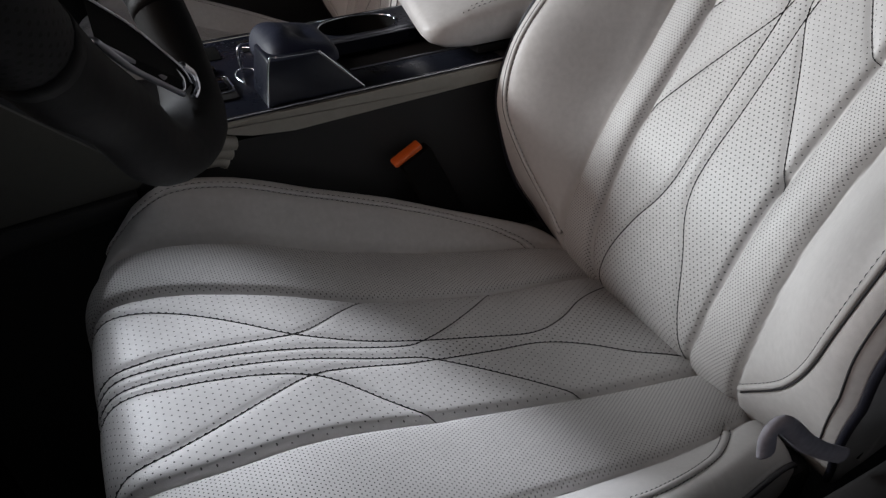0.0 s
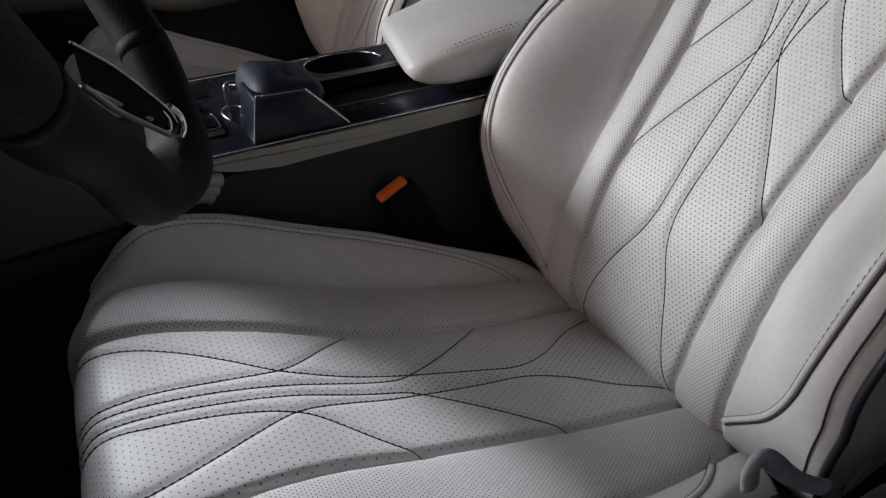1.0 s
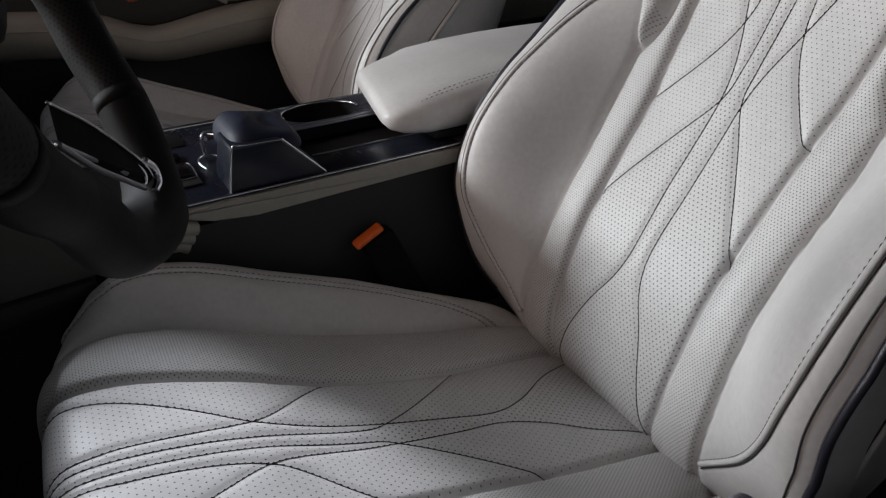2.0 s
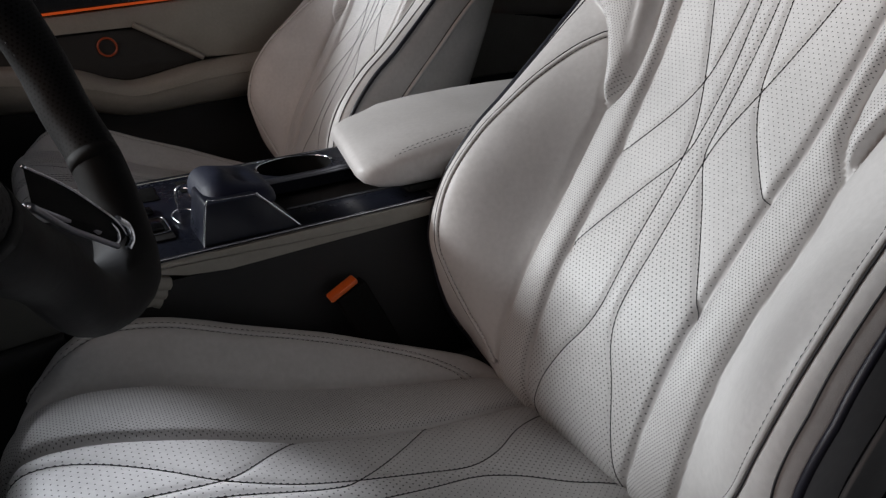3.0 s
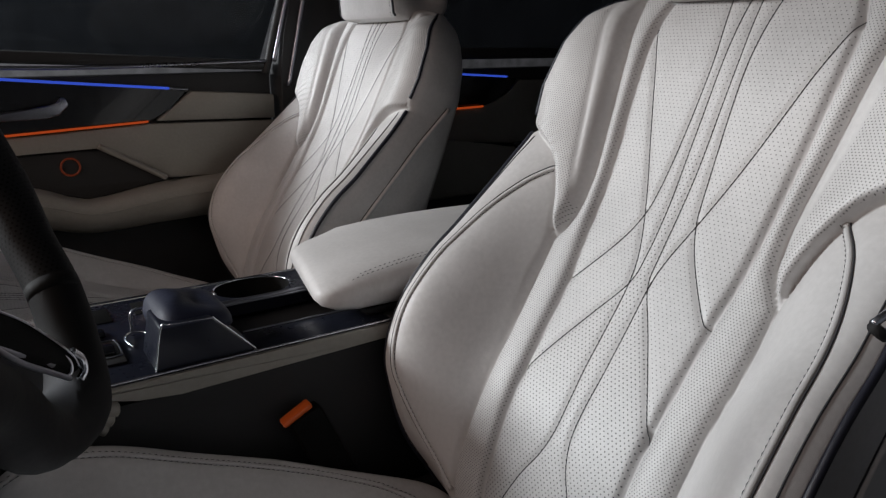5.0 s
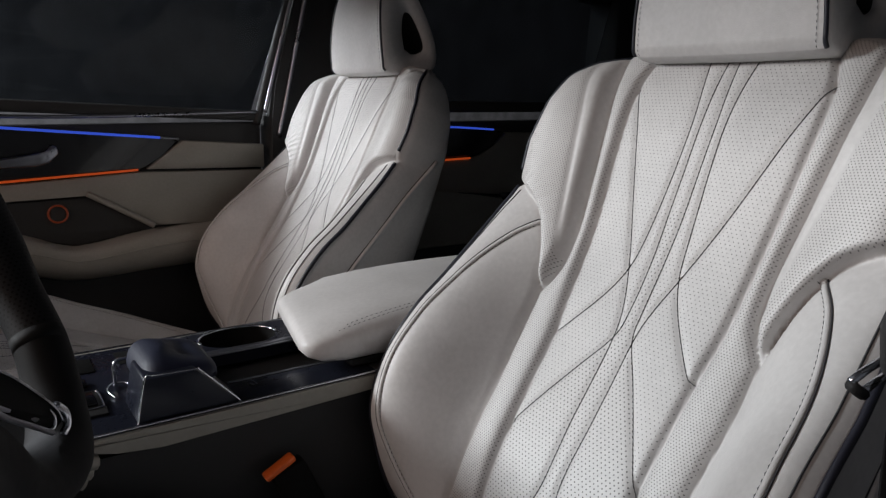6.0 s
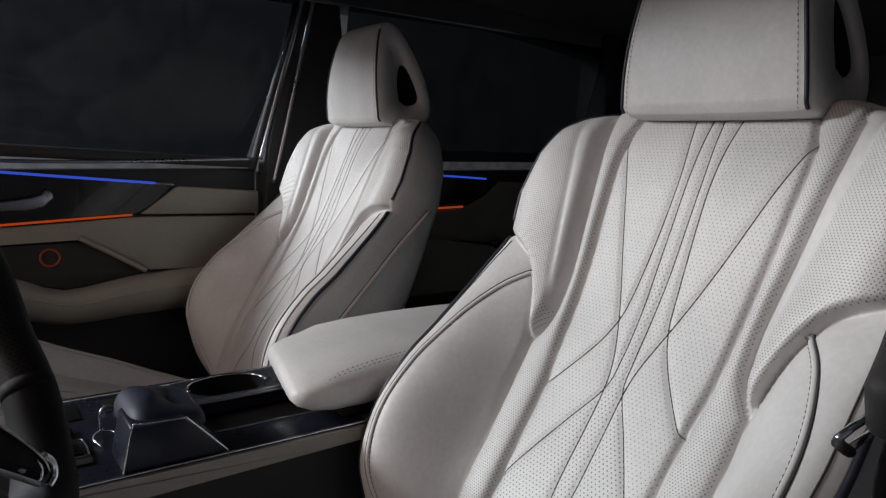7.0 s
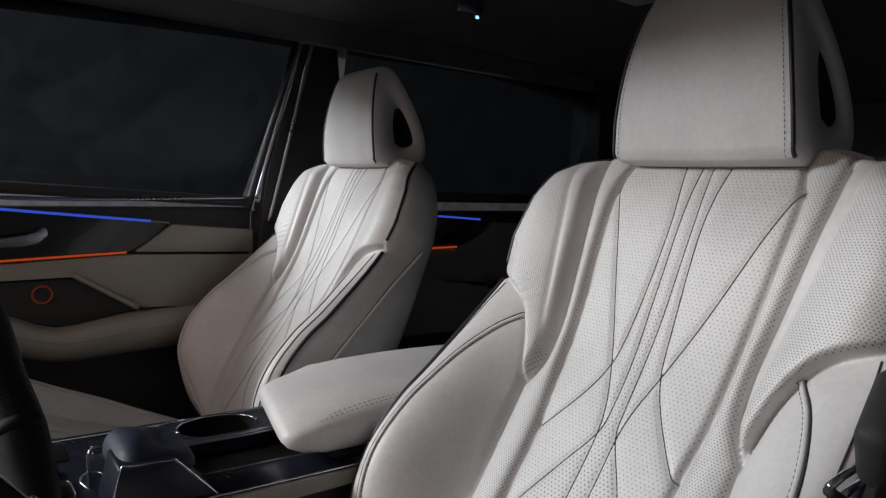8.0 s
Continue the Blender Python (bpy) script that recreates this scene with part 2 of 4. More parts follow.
def sheet_parts(name_of, place, grid_a, grid_b, zone, edge, hole, mats, parent, outward):
    """Cuts one curved cover into its sewn panels. grid_a, grid_b: the cover's own coordinates (rows, columns)."""
    rows, cols = grid_a.shape
    xyz = place(grid_a.ravel(), grid_b.ravel())
    index = np.arange(rows * cols).reshape(rows, cols)
    quads = np.stack([index[:-1, :-1], index[:-1, 1:], index[1:, 1:], index[1:, :-1]], -1).reshape(-1, 4)
    mid_a, mid_b = grid_a.ravel()[quads].mean(1), grid_b.ravel()[quads].mean(1)
    kind = zone(mid_a, mid_b)
    flat_a, flat_b = grid_a.ravel(), grid_b.ravel()
    cube = xyz.reshape(rows, cols, 3)
    normals = np.cross(np.gradient(cube, axis=1), np.gradient(cube, axis=0)).reshape(-1, 3)
    normals /= np.linalg.norm(normals, axis=1)[:, None] + 1e-12
    if normals[len(normals) // 2] @ outward < 0:
        normals, quads = -normals, quads[:, ::-1]
    made = []
    for k in sorted(set(kind.tolist())):
        use = quads[kind == k]
        ids, inverse = np.unique(use, return_inverse=True)
        faces = inverse.reshape(-1, 4)
        me = bpy.data.meshes.new(name_of[k])
        me.from_pydata([tuple(v) for v in xyz[ids].tolist()], [], faces.tolist())
        uv = me.uv_layers.new(name="UVMap")
        flat = np.stack([flat_b[ids], flat_a[ids]], 1)[faces.ravel()]
        uv.data.foreach_set("uv", flat.ravel().astype(np.float32))
        for label, values in (("edge", edge), ("hole", hole)):
            at = me.attributes.new(label, "FLOAT", "POINT")
            at.data.foreach_set("value", values[ids].astype(np.float32))
        me.polygons.foreach_set("use_smooth", [True] * len(me.polygons))
        me.materials.append(mats[k])
        me.normals_split_custom_set_from_vertices(normals[ids].tolist())
        ob = new(name_of[k], me)
        ob.parent = parent
        made.append(ob)
    return made


# ---- front seat: origin where cushion and backrest meet; x to the rear, y to the passenger side ----
LEAN = radians(23)
HEAD = -.015
BACK_UP = np.array([math.sin(LEAN), 0, math.cos(LEAN)])
BACK_OUT = np.array([-math.cos(LEAN), 0, math.sin(LEAN)])


def line2(*pts, n=70):
    return along(np.array(pts), n)


# sewn lines of the backrest, as (height along the back, distance from the middle)
B_PANEL = line2((-.03, .076), (0, .079), (.04, .088), (.11, .090), (.19, .092), (.25, .094), (.33, .098), (.38, .104), (.47, .110), (.57, .119), (.645, .122), (.70, .108))
B_BAND = line2((-.03, .142), (0, .144), (.06, .145), (.11, .142), (.17, .140), (.24, .141), (.3, .146), (.365, .149))
B_WING = line2((.365, .149), (.385, .138), (.41, .131), (.455, .131), (.52, .139), (.6, .149), (.64, .155), (.70, .160))
B_STRIP = line2((.70, .188), (.64, .183), (.60, .175), (.52, .161), (.455, .148), (.415, .137))
B_NOTCH = line2((.365, .149), (.417, .163), (.455, .181), (.48, .205), (.503, .252))
B_ONE = line2((.70, .033), (.655, .026), (.62, .022), (.585, .021), (.53, .023), (.46, .028), (.423, .034), (.385, .051), (.333, .086), (.325, .096))
B_TWO = line2((.70, .006), (.66, .008), (.61, .0095), (.55, .0095), (.49, .0095), (.43, .008), (.38, .008), (.345, .012), (.30, .038), (.253, .065), (.21, .088), (.198, .092))
B_THREE = line2((.655, .120), (.60, .098), (.557, .083), (.50, .063), (.423, .034), (.38, .019), (.345, .013), (.29, .0125), (.24, .0125), (.2, .011), (.165, .012), (.135, .020), (.10, .038), (.06, .054), (.02, .066), (-.02, .076), n=110)
B_BOLSTER = line2((.456, .181), (.42, .207), (.36, .228), (.28, .236), (.2, .236), (.13, .226), (.07, .198), (.02, .150))
BACK_V = [-.03, 0, .05, .1, .2, .35, .45, .50, .52, .56, .62, .66, .685, .705]
BACK_EDGE = [.226, .236, .250, .259, .265, .262, .256, .250, .252, .258, .249, .230, .208, .165]


def back_centre(v):
    return level([-.06, -.03, 0, .03, .08, .18, .33, .45, .6, .66, .70, .72], [-.09, -.036, .005, .025, .036, .037, .007, -.010, -.012, -.016, -.026, -.045], v)


def back_height(v, u):
    a = np.abs(u)
    c = back_centre(v)
    crest = level([-.06, 0, .05, .109, .155, .22, .29, .35, .45, .5, .6, .75], [-.10, -.022, .042, .090, .116, .121, .101, .070, .022, .002, -.02, -.02], v)
    rise = np.sin(np.clip((a - .146) / (.240 - .146), 0, 1) * math.pi / 2) ** 1.25
    over = np.clip((a - .240) / .026, 0, 1.2) ** 2 * .016
    bolster = c + (crest - c) * rise - over
    wing_in = np.interp(v, B_WING[:, 0], B_WING[:, 1])
    lift = smooth01((a - wing_in) / .016) * .012 * smooth01((.70 - v) / .05)
    edge = np.interp(v, BACK_V, BACK_EDGE)
    wing = c + lift + .024 * np.sin(np.clip((a - wing_in) / .09, 0, 1) * math.pi / 2) - np.clip((a - edge + .045) / .045, 0, 1) ** 2.5 * .022
    top_of = np.interp(a, B_NOTCH[:, 1], B_NOTCH[:, 0], left=.365, right=.503)
    blend = smooth01((v - top_of + .007) / .014)
    w = bolster * (1 - blend) + wing * blend
    band = np.interp(v, np.r_[B_BAND[:, 0], B_WING[1:, 0]], np.r_[B_BAND[:, 1], B_WING[1:, 1]])
    panel = np.interp(v, B_PANEL[:, 0], B_PANEL[:, 1])
    puff = np.clip((a - panel) / (band - panel + 1e-6), 0, 1)
    w = np.where(a < band, w + .0042 * np.sin(puff * math.pi) ** .8, w)
    return w


B_MAIN = both([B_PANEL, B_BAND, B_WING, B_NOTCH])
B_DESIGN = both([B_ONE, B_TWO, B_THREE, B_STRIP])
B_RIDGE = both([B_BOLSTER])


def groove(main, design, ridge):
    return (-.0070 * np.exp(-(main / .0042) ** 2) - .0026 * np.exp(-main / .011)
            - .0017 * np.exp(-(design / .0030) ** 2) - .0008 * np.exp(-(design / .009) ** 2)
            - .0012 * np.exp(-(ridge / .008) ** 2))


def back_place(v, u):
    pts = np.stack([v, u], 1)
    w = back_height(v, u) + groove(away_from(pts, B_MAIN), away_from(pts, B_DESIGN), away_from(pts, B_RIDGE))
    # soft creases where the shoulder wing meets the bolster
    crease = np.exp(-((v - .475) / .05) ** 2 - ((np.abs(u) - .19) / .035) ** 2)
    w = w + .0006 * crease * np.sin(v * 430 + np.abs(u) * 380 + 2 * np.sin(u * 90)) * np.where((u > 0) & (v > np.interp(np.abs(u), B_NOTCH[:, 1], B_NOTCH[:, 0])), 1, 0)
    return v[:, None] * BACK_UP + w[:, None] * BACK_OUT + u[:, None] * np.array([0, 1, 0])


def back_zone(v, u):
    a = np.abs(u)
    panel = np.interp(v, B_PANEL[:, 0], B_PANEL[:, 1])
    band = np.interp(v, np.r_[B_BAND[:, 0], B_WING[1:, 0]], np.r_[B_BAND[:, 1], B_WING[1:, 1]])
    notch = np.interp(a, B_NOTCH[:, 1], B_NOTCH[:, 0], left=.365, right=.503)
    kind = np.where(a < panel, 0, np.where(a < band, 1, np.where(v > notch, np.where((v > .415) & (a < np.interp(v, B_STRIP[::-1, 0], B_STRIP[::-1, 1])), 7, 3), 5)))
    return np.where((kind > 0) & (u < 0), kind + 1, kind)


# sewn lines of the cushion, as (way forward along the cover, distance from the middle)
C_PANEL = line2((-.04, .094), (.01, .094), (.05, .093), (.14, .089), (.22, .087), (.30, .088), (.40, .097), (.46, .106), (.51, .108), (.58, .106), (.70, .100))
C_BAND = line2((-.04, .154), (.03, .167), (.10, .175), (.19, .180), (.26, .184), (.32, .187), (.40, .190), (.45, .190), (.48, .186), (.51, .177), (.54, .160), (.60, .148), (.70, .145))
C_A = line2((.62, .098), (.56, .092), (.53, .088), (.497, .083), (.47, .074), (.44, .060), (.416, .047), (.38, .028), (.34, .020), (.29, .0165), (.2, .0115), (.14, .0085), (.095, .022), (.05, .048), (.01, .063), (-.03, .075), n=110)
C_B = line2((.292, .089), (.325, .066), (.36, .038), (.38, .028), (.41, .0225), (.45, .020), (.485, .019), (.51, .017), (.56, .017), (.64, .018))
C_C = line2((.143, .089), (.19, .056), (.23, .031), (.26, .0155), (.28, .009), (.33, .0078), (.38, .007), (.44, .007), (.48, .0068), (.51, .0068), (.56, .007), (.64, .007))
C_BOLSTER = line2((.62, .200), (.56, .212), (.52, .222), (.44, .236), (.33, .236), (.24, .232), (.17, .224), (.10, .206), (.06, .186), (.03, .164))
C_MAIN, C_DESIGN, C_RIDGE = both([C_PANEL, C_BAND]), both([C_A, C_B, C_C]), both([C_BOLSTER])
NOSE_P = [-.06, -.04, 0, .14, .285, .38, .45, .51, .545, .575, .62, .70, .75]
NOSE_S = [-.06, -.04, 0, .14, .285, .38, .45, .507, .532, .544, .547, .540, .535]
NOSE_Z = [-.07, -.045, -.006, .029, .076, .118, .140, .149, .140, .114, .068, -.012, -.06]
CUSHION_P = [-.04, 0, .1, .2, .33, .44, .50, .54, .58, .62, .72]
CUSHION_EDGE = [.200, .212, .238, .260, .270, .268, .258, .246, .238, .234, .230]


def cushion_place(p, u):
    a = np.abs(u)
    s, z = level(NOSE_P, NOSE_S, p), level(NOSE_P, NOSE_Z, p)
    seam = np.interp(p, C_BAND[:, 0], C_BAND[:, 1])
    panel = np.interp(p, C_PANEL[:, 0], C_PANEL[:, 1])
    edge = np.interp(p, CUSHION_P, CUSHION_EDGE)
    lift = level([-.06, 0, .08, .2, .33, .43, .48, .52, .6, .75], [-.03, .004, .022, .040, .047, .040, .018, -.008, -.02, -.02], p)
    rise = np.sin(np.clip((a - seam) / (np.minimum(.245, edge - .012) - seam), 0, 1) * math.pi / 2) ** 1.15
    over = np.clip((a - edge + .022) / .022, 0, 1) ** 2 * .012
    puff = np.clip((a - panel) / (seam - panel), 0, 1)
    pts = np.stack([p, u], 1)
    h = lift * rise - over + .0045 * np.sin(puff * math.pi) ** .8 * (a < seam)
    h = h + groove(away_from(pts, C_MAIN), away_from(pts, C_DESIGN), away_from(pts, C_RIDGE))
    ds, dz = np.interp(p + .004, NOSE_P, NOSE_S) - np.interp(p - .004, NOSE_P, NOSE_S), np.interp(p + .004, NOSE_P, NOSE_Z) - np.interp(p - .004, NOSE_P, NOSE_Z)
    long = np.hypot(ds, dz)
    turn = smooth01((p - .47) / .10)
    nx, nz = -dz / long * turn, (ds / long) * turn + (1 - turn)
    s = s + h * nx - .02 * smooth01((p - .45) / .12) * np.clip(a / .25, 0, 1) ** 3
    return np.stack([-s, u, z + h * nz], 1)


def cushion_zone(p, u):
    a = np.abs(u)
    kind = np.where(a < np.interp(p, C_PANEL[:, 0], C_PANEL[:, 1]), 0, np.where(a < np.interp(p, C_BAND[:, 0], C_BAND[:, 1]), 1, 3))
    return np.where((kind > 0) & (u < 0), kind + 1, kind)


def on_cover(place, line, lift=0.0, n=None):
    """Points of a sewn line on the cover, with the cover's normals there."""
    a, b = line[:, 0], line[:, 1]
    p = place(a, b)
    e = .0015
    na = place(a + e, b) - place(a - e, b)
    nb = place(a, b + e) - place(a, b - e)
    nn = np.cross(nb, na)
    nn /= np.linalg.norm(nn, axis=1)[:, None] + 1e-12
    if place is back_place:
        nn = -nn
    return p + nn * lift, nn


def shifted(line, by):
    """A line moved sideways by that much."""
    d = np.gradient(line, axis=0)
    d /= np.linalg.norm(d, axis=1)[:, None] + 1e-12
    return line + np.stack([-d[:, 1], d[:, 0]], 1) * by


def skirt(rim, out, rings, back):
    """Rounds a cover's rim over and carries it to the back. rings: (outward, share of the way back)."""
    n = len(rim)
    verts = [*rim]
    for o, share in rings:
        for i in range(n):
            verts.append(rim[i] + out[i] * o + back[i] * share)
    faces = []
    for k in range(len(rings)):
        for i in range(n - 1):
            faces.append((k * n + i, k * n + i + 1, (k + 1) * n + i + 1, (k + 1) * n + i))
    return verts, faces


def build_seat():
    seat = thing("front_seat", "cream perforated leather front seat with dark stitching and navy piping", "car seat", "front seats")

    # backrest cover
    v = np.linspace(-.03, .705, 250)
    q = np.linspace(-1, 1, 187)
    gv = np.repeat(v[:, None], len(q), 1)
    gu = q[None] * np.interp(v, BACK_V, BACK_EDGE)[:, None]
    pts = np.stack([gv.ravel(), gu.ravel()], 1)
    edge = away_from(pts, B_MAIN + B_DESIGN + B_RIDGE)
    stripe = np.interp(pts[:, 0], B_TWO[::-1, 0], B_TWO[::-1, 1])
    hole = np.where((np.abs(pts[:, 1]) < np.maximum(stripe, .012)) & (pts[:, 0] < .5), 1.35, 1.0)
    names = {0: "backrest_centre_panel", 1: "backrest_band", 2: "backrest_band", 3: "shoulder_wing", 4: "shoulder_wing", 5: "backrest_bolster", 6: "backrest_bolster", 7: "shoulder_strip", 8: "shoulder_strip"}
    mats = {0: leather_back, 1: leather_fine, 2: leather_fine, 3: leather_fine, 4: leather_fine, 5: leather, 6: leather, 7: leather, 8: leather}
    sheet_parts(names, back_place, gv, gu, back_zone, edge, hole, mats, seat, BACK_OUT)

    # its sides, shell and piping
    sides = []
    for sgn in (-1, 1):
        vv = np.linspace(-.03, .705, 120)
        ee = sgn * np.interp(vv, BACK_V, BACK_EDGE)
        rim = back_place(vv, ee)
        d = np.gradient(np.stack([vv, ee], 1), axis=0)
        d /= np.linalg.norm(d, axis=1)[:, None]
        out = np.outer(d[:, 1] * -sgn, BACK_UP) + np.outer(d[:, 0] * sgn, [0, 1, 0])
        depth = rim @ BACK_OUT + np.interp(vv, [-.03, .2, .5, .62, .705], [.10, .125, .125, .105, .085])
        back = -depth[:, None] * BACK_OUT
        faces = skirt(rim, out, [(.004, .03), (.007, .09), (.008, .2), (.007, .45), (.004, .7), (-.002, .9), (-.012, .985), (-.022, 1.0)], back)
        solid("backrest_side_panel", *faces, leather, seat)
        pipe = rim + out * .004 - BACK_OUT * .002
        low, high = pipe[vv < .497], pipe[vv > .515]
        solid("bolster_piping", *tube(low, .0036), piping_dark, seat, "navy piping")
        solid("shoulder_piping", *tube(high, .0032), piping_dark, seat, "navy piping")
        # folded line over the side
        f0 = rim[np.searchsorted(vv, .53)] + back[np.searchsorted(vv, .53)] * .75 + out[np.searchsorted(vv, .53)] * .004
        f1 = rim[np.searchsorted(vv, .40)] + back[np.searchsorted(vv, .40)] * .42 + out[np.searchsorted(vv, .40)] * .0065
        f2 = rim[np.searchsorted(vv, .18)] + back[np.searchsorted(vv, .18)] * .30 + out[np.searchsorted(vv, .18)] * .0070
        f3 = rim[np.searchsorted(vv, .02)] + back[np.searchsorted(vv, .02)] * .35 + out[np.searchsorted(vv, .02)] * .0070
        solid("side_fold", *tube(along([f0, f1, f2, f3], 40), .0050), leather, seat)
        solid("side_fold_seam", *tube(along([f0, f1, f2, f3], 40) + BACK_OUT * .0055 + out[60] * .0012, .0009, 6), thread, seat, "dark seam")
        line = vv[(vv > .01) & (vv < .49)]
        p, nn = on_cover(back_place, np.stack([line, sgn * (np.interp(line, BACK_V, BACK_EDGE) - .010)], 1))
        solid("rim_seam", *tube(p + nn * .0003, .0009, 6), thread, seat, "dark seam")
        sides.append((rim, out, back))
    # rear shell and the rolled top edge
    rim_l, rim_r = sides[0], sides[1]
    ring_l = rim_l[0] + rim_l[1] * -.022 + rim_l[2]
    ring_r = rim_r[0] + rim_r[1] * -.022 + rim_r[2]
    n = len(ring_l)
    faces = [(i, i + 1, n + i + 1, n + i) for i in range(n - 1)]
    solid("rear_shell", [*ring_l, *ring_r], faces, black_plastic, seat, "black rear shell")
    top_u = np.linspace(-.165, .165, 41)
    front = back_place(np.full(41, .705), top_u)
    ring = [front]
    for up, share in ((.006, .12), (.009, .35), (.006, .7), (-.006, .95), (-.016, 1.0)):
        ring.append(front + up * BACK_UP - share * (.085 + front @ BACK_OUT)[:, None] * BACK_OUT)
    solid("backrest_top", np.vstack(ring), [(k * 41 + i, k * 41 + i + 1, (k + 1) * 41 + i + 1, (k + 1) * 41 + i) for k in range(5) for i in range(40)], leather, seat)

    # stitching on the backrest
    for line in (B_ONE, B_TWO, B_THREE):
        for sgn in (1, -1):
            use = line[(line[:, 0] > -.02) & (line[:, 0] < .70)] * np.array([1, sgn])
            p, nn = on_cover(back_place, along(use, 160), .0004)
            solid("backrest_seam", *tube(p, .00045, 6), thread, seat, "dark seam")
            p = p + nn * .0006
            solid("backrest_stitching", *stitches(p, nn), thread, seat, "dark thread", smooth=False)
    for sgn in (1, -1):
        use = B_BOLSTER * np.array([1, sgn])
        p, nn = on_cover(back_place, along(use, 140), .0002)
        solid("bolster_rib", *tube(p, .0030, 10), leather, seat)
        for by in (.0038, -.0036):
            p, nn = on_cover(back_place, along(shifted(use, by * -sgn), 140), .0008)
            if by > 0:
                solid("bolster_seam", *tube(p, .0008, 6), thread, seat, "dark seam")
            else:
                solid("bolster_stitching", *stitches(p, nn, .0055, .0008, .0005), thread, seat, "dark thread", smooth=False)

    # cushion cover
    p = np.linspace(-.04, .72, 250)
    gp = np.repeat(p[:, None], len(q), 1)
    gu = q[None] * np.interp(p, CUSHION_P, CUSHION_EDGE)[:, None]
    pts = np.stack([gp.ravel(), gu.ravel()], 1)
    edge = away_from(pts, C_MAIN + C_DESIGN + C_RIDGE)
    inner = np.interp(pts[:, 0], C_A[::-1, 0], C_A[::-1, 1])
    hole = np.where((np.abs(pts[:, 1]) < inner) & (pts[:, 0] < .3), 1.3, 1.0)
    names = {0: "cushion_centre_panel", 1: "cushion_band", 2: "cushion_band", 3: "cushion_bolster", 4: "cushion_bolster"}
    mats = {0: leather_wide, 1: leather_fine, 2: leather_fine, 3: leather, 4: leather}
    sheet_parts(names, cushion_place, gp, gu, cushion_zone, edge, hole, mats, seat, np.array([0, 0, 1.0]))
    for line in (C_A, C_B, C_C):
        for sgn in (1, -1):
            pp, nn = on_cover(cushion_place, along(line * np.array([1, sgn]), 160), .0004)
            solid("cushion_seam", *tube(pp, .00045, 6), thread, seat, "dark seam")
            pp = pp + nn * .0006
            solid("cushion_stitching", *stitches(pp, nn), thread, seat, "dark thread", smooth=False)
    for sgn in (1, -1):
        pp, nn = on_cover(cushion_place, along(C_BOLSTER * np.array([1, sgn]), 140), .0002)
        solid("cushion_rib", *tube(pp, .0028, 10), leather, seat)
        for by in (-.0036, .0036):
            pp, nn = on_cover(cushion_place, along(shifted(C_BOLSTER * np.array([1, sgn]), by * sgn), 140), .0008)
            solid("bolster_stitching", *stitches(pp, nn, .0055, .0008, .0006), thread, seat, "dark thread", smooth=False)
        cp = np.linspace(-.04, .72, 110)
        rim = cushion_place(cp, sgn * np.interp(cp, CUSHION_P, CUSHION_EDGE))
        out = np.tile(np.array([0.0, sgn, 0.0]), (len(cp), 1))
        turn = smooth01((cp - .42) / .12)[:, None]
        down = (1 - turn) * np.array([0, 0, -1.0]) + turn * np.array([.9, 0, -.35])
        faces = skirt(rim, out, [(.004, .003), (.0075, .012), (.009, .03), (.008, .06), (.003, .085), (-.006, .095)], down)
        solid("cushion_side_panel", *faces, leather, seat)
        use = (cp > -.03) & (cp < .24)
        solid("cushion_piping", *tube((rim + out * .005 + np.array([0, 0, -.004]))[use], .0028), piping_dark, seat, "navy piping")
    # hidden frame below, on the floor rails
    part("seat_base", box(-.50, .04, -.225, .225, -.23, -.03, .02), black_plastic, seat, "black seat base")
    for sgn in (-1, 1):
        part("side_valance", box(-.47, .10, sgn * .262 - .014, sgn * .262 + .014, -.20, -.035, .012), black_plastic, seat, "black side valance")
        part("floor_rail", box(-.52, .12, sgn * .20 - .02, sgn * .20 + .02, -.36, -.22, .006), grey_metal, seat, "steel floor rail")
    for sgn in (-1, 1):
        leg = [(.305, sgn * .055, .59), (.325, sgn * .055, .67)]
        solid("headrest_post", *tube(np.linspace(leg[0], leg[1], 8), .006), grey_metal, seat, "steel headrest post")
    build_headrest(seat)
    return seat


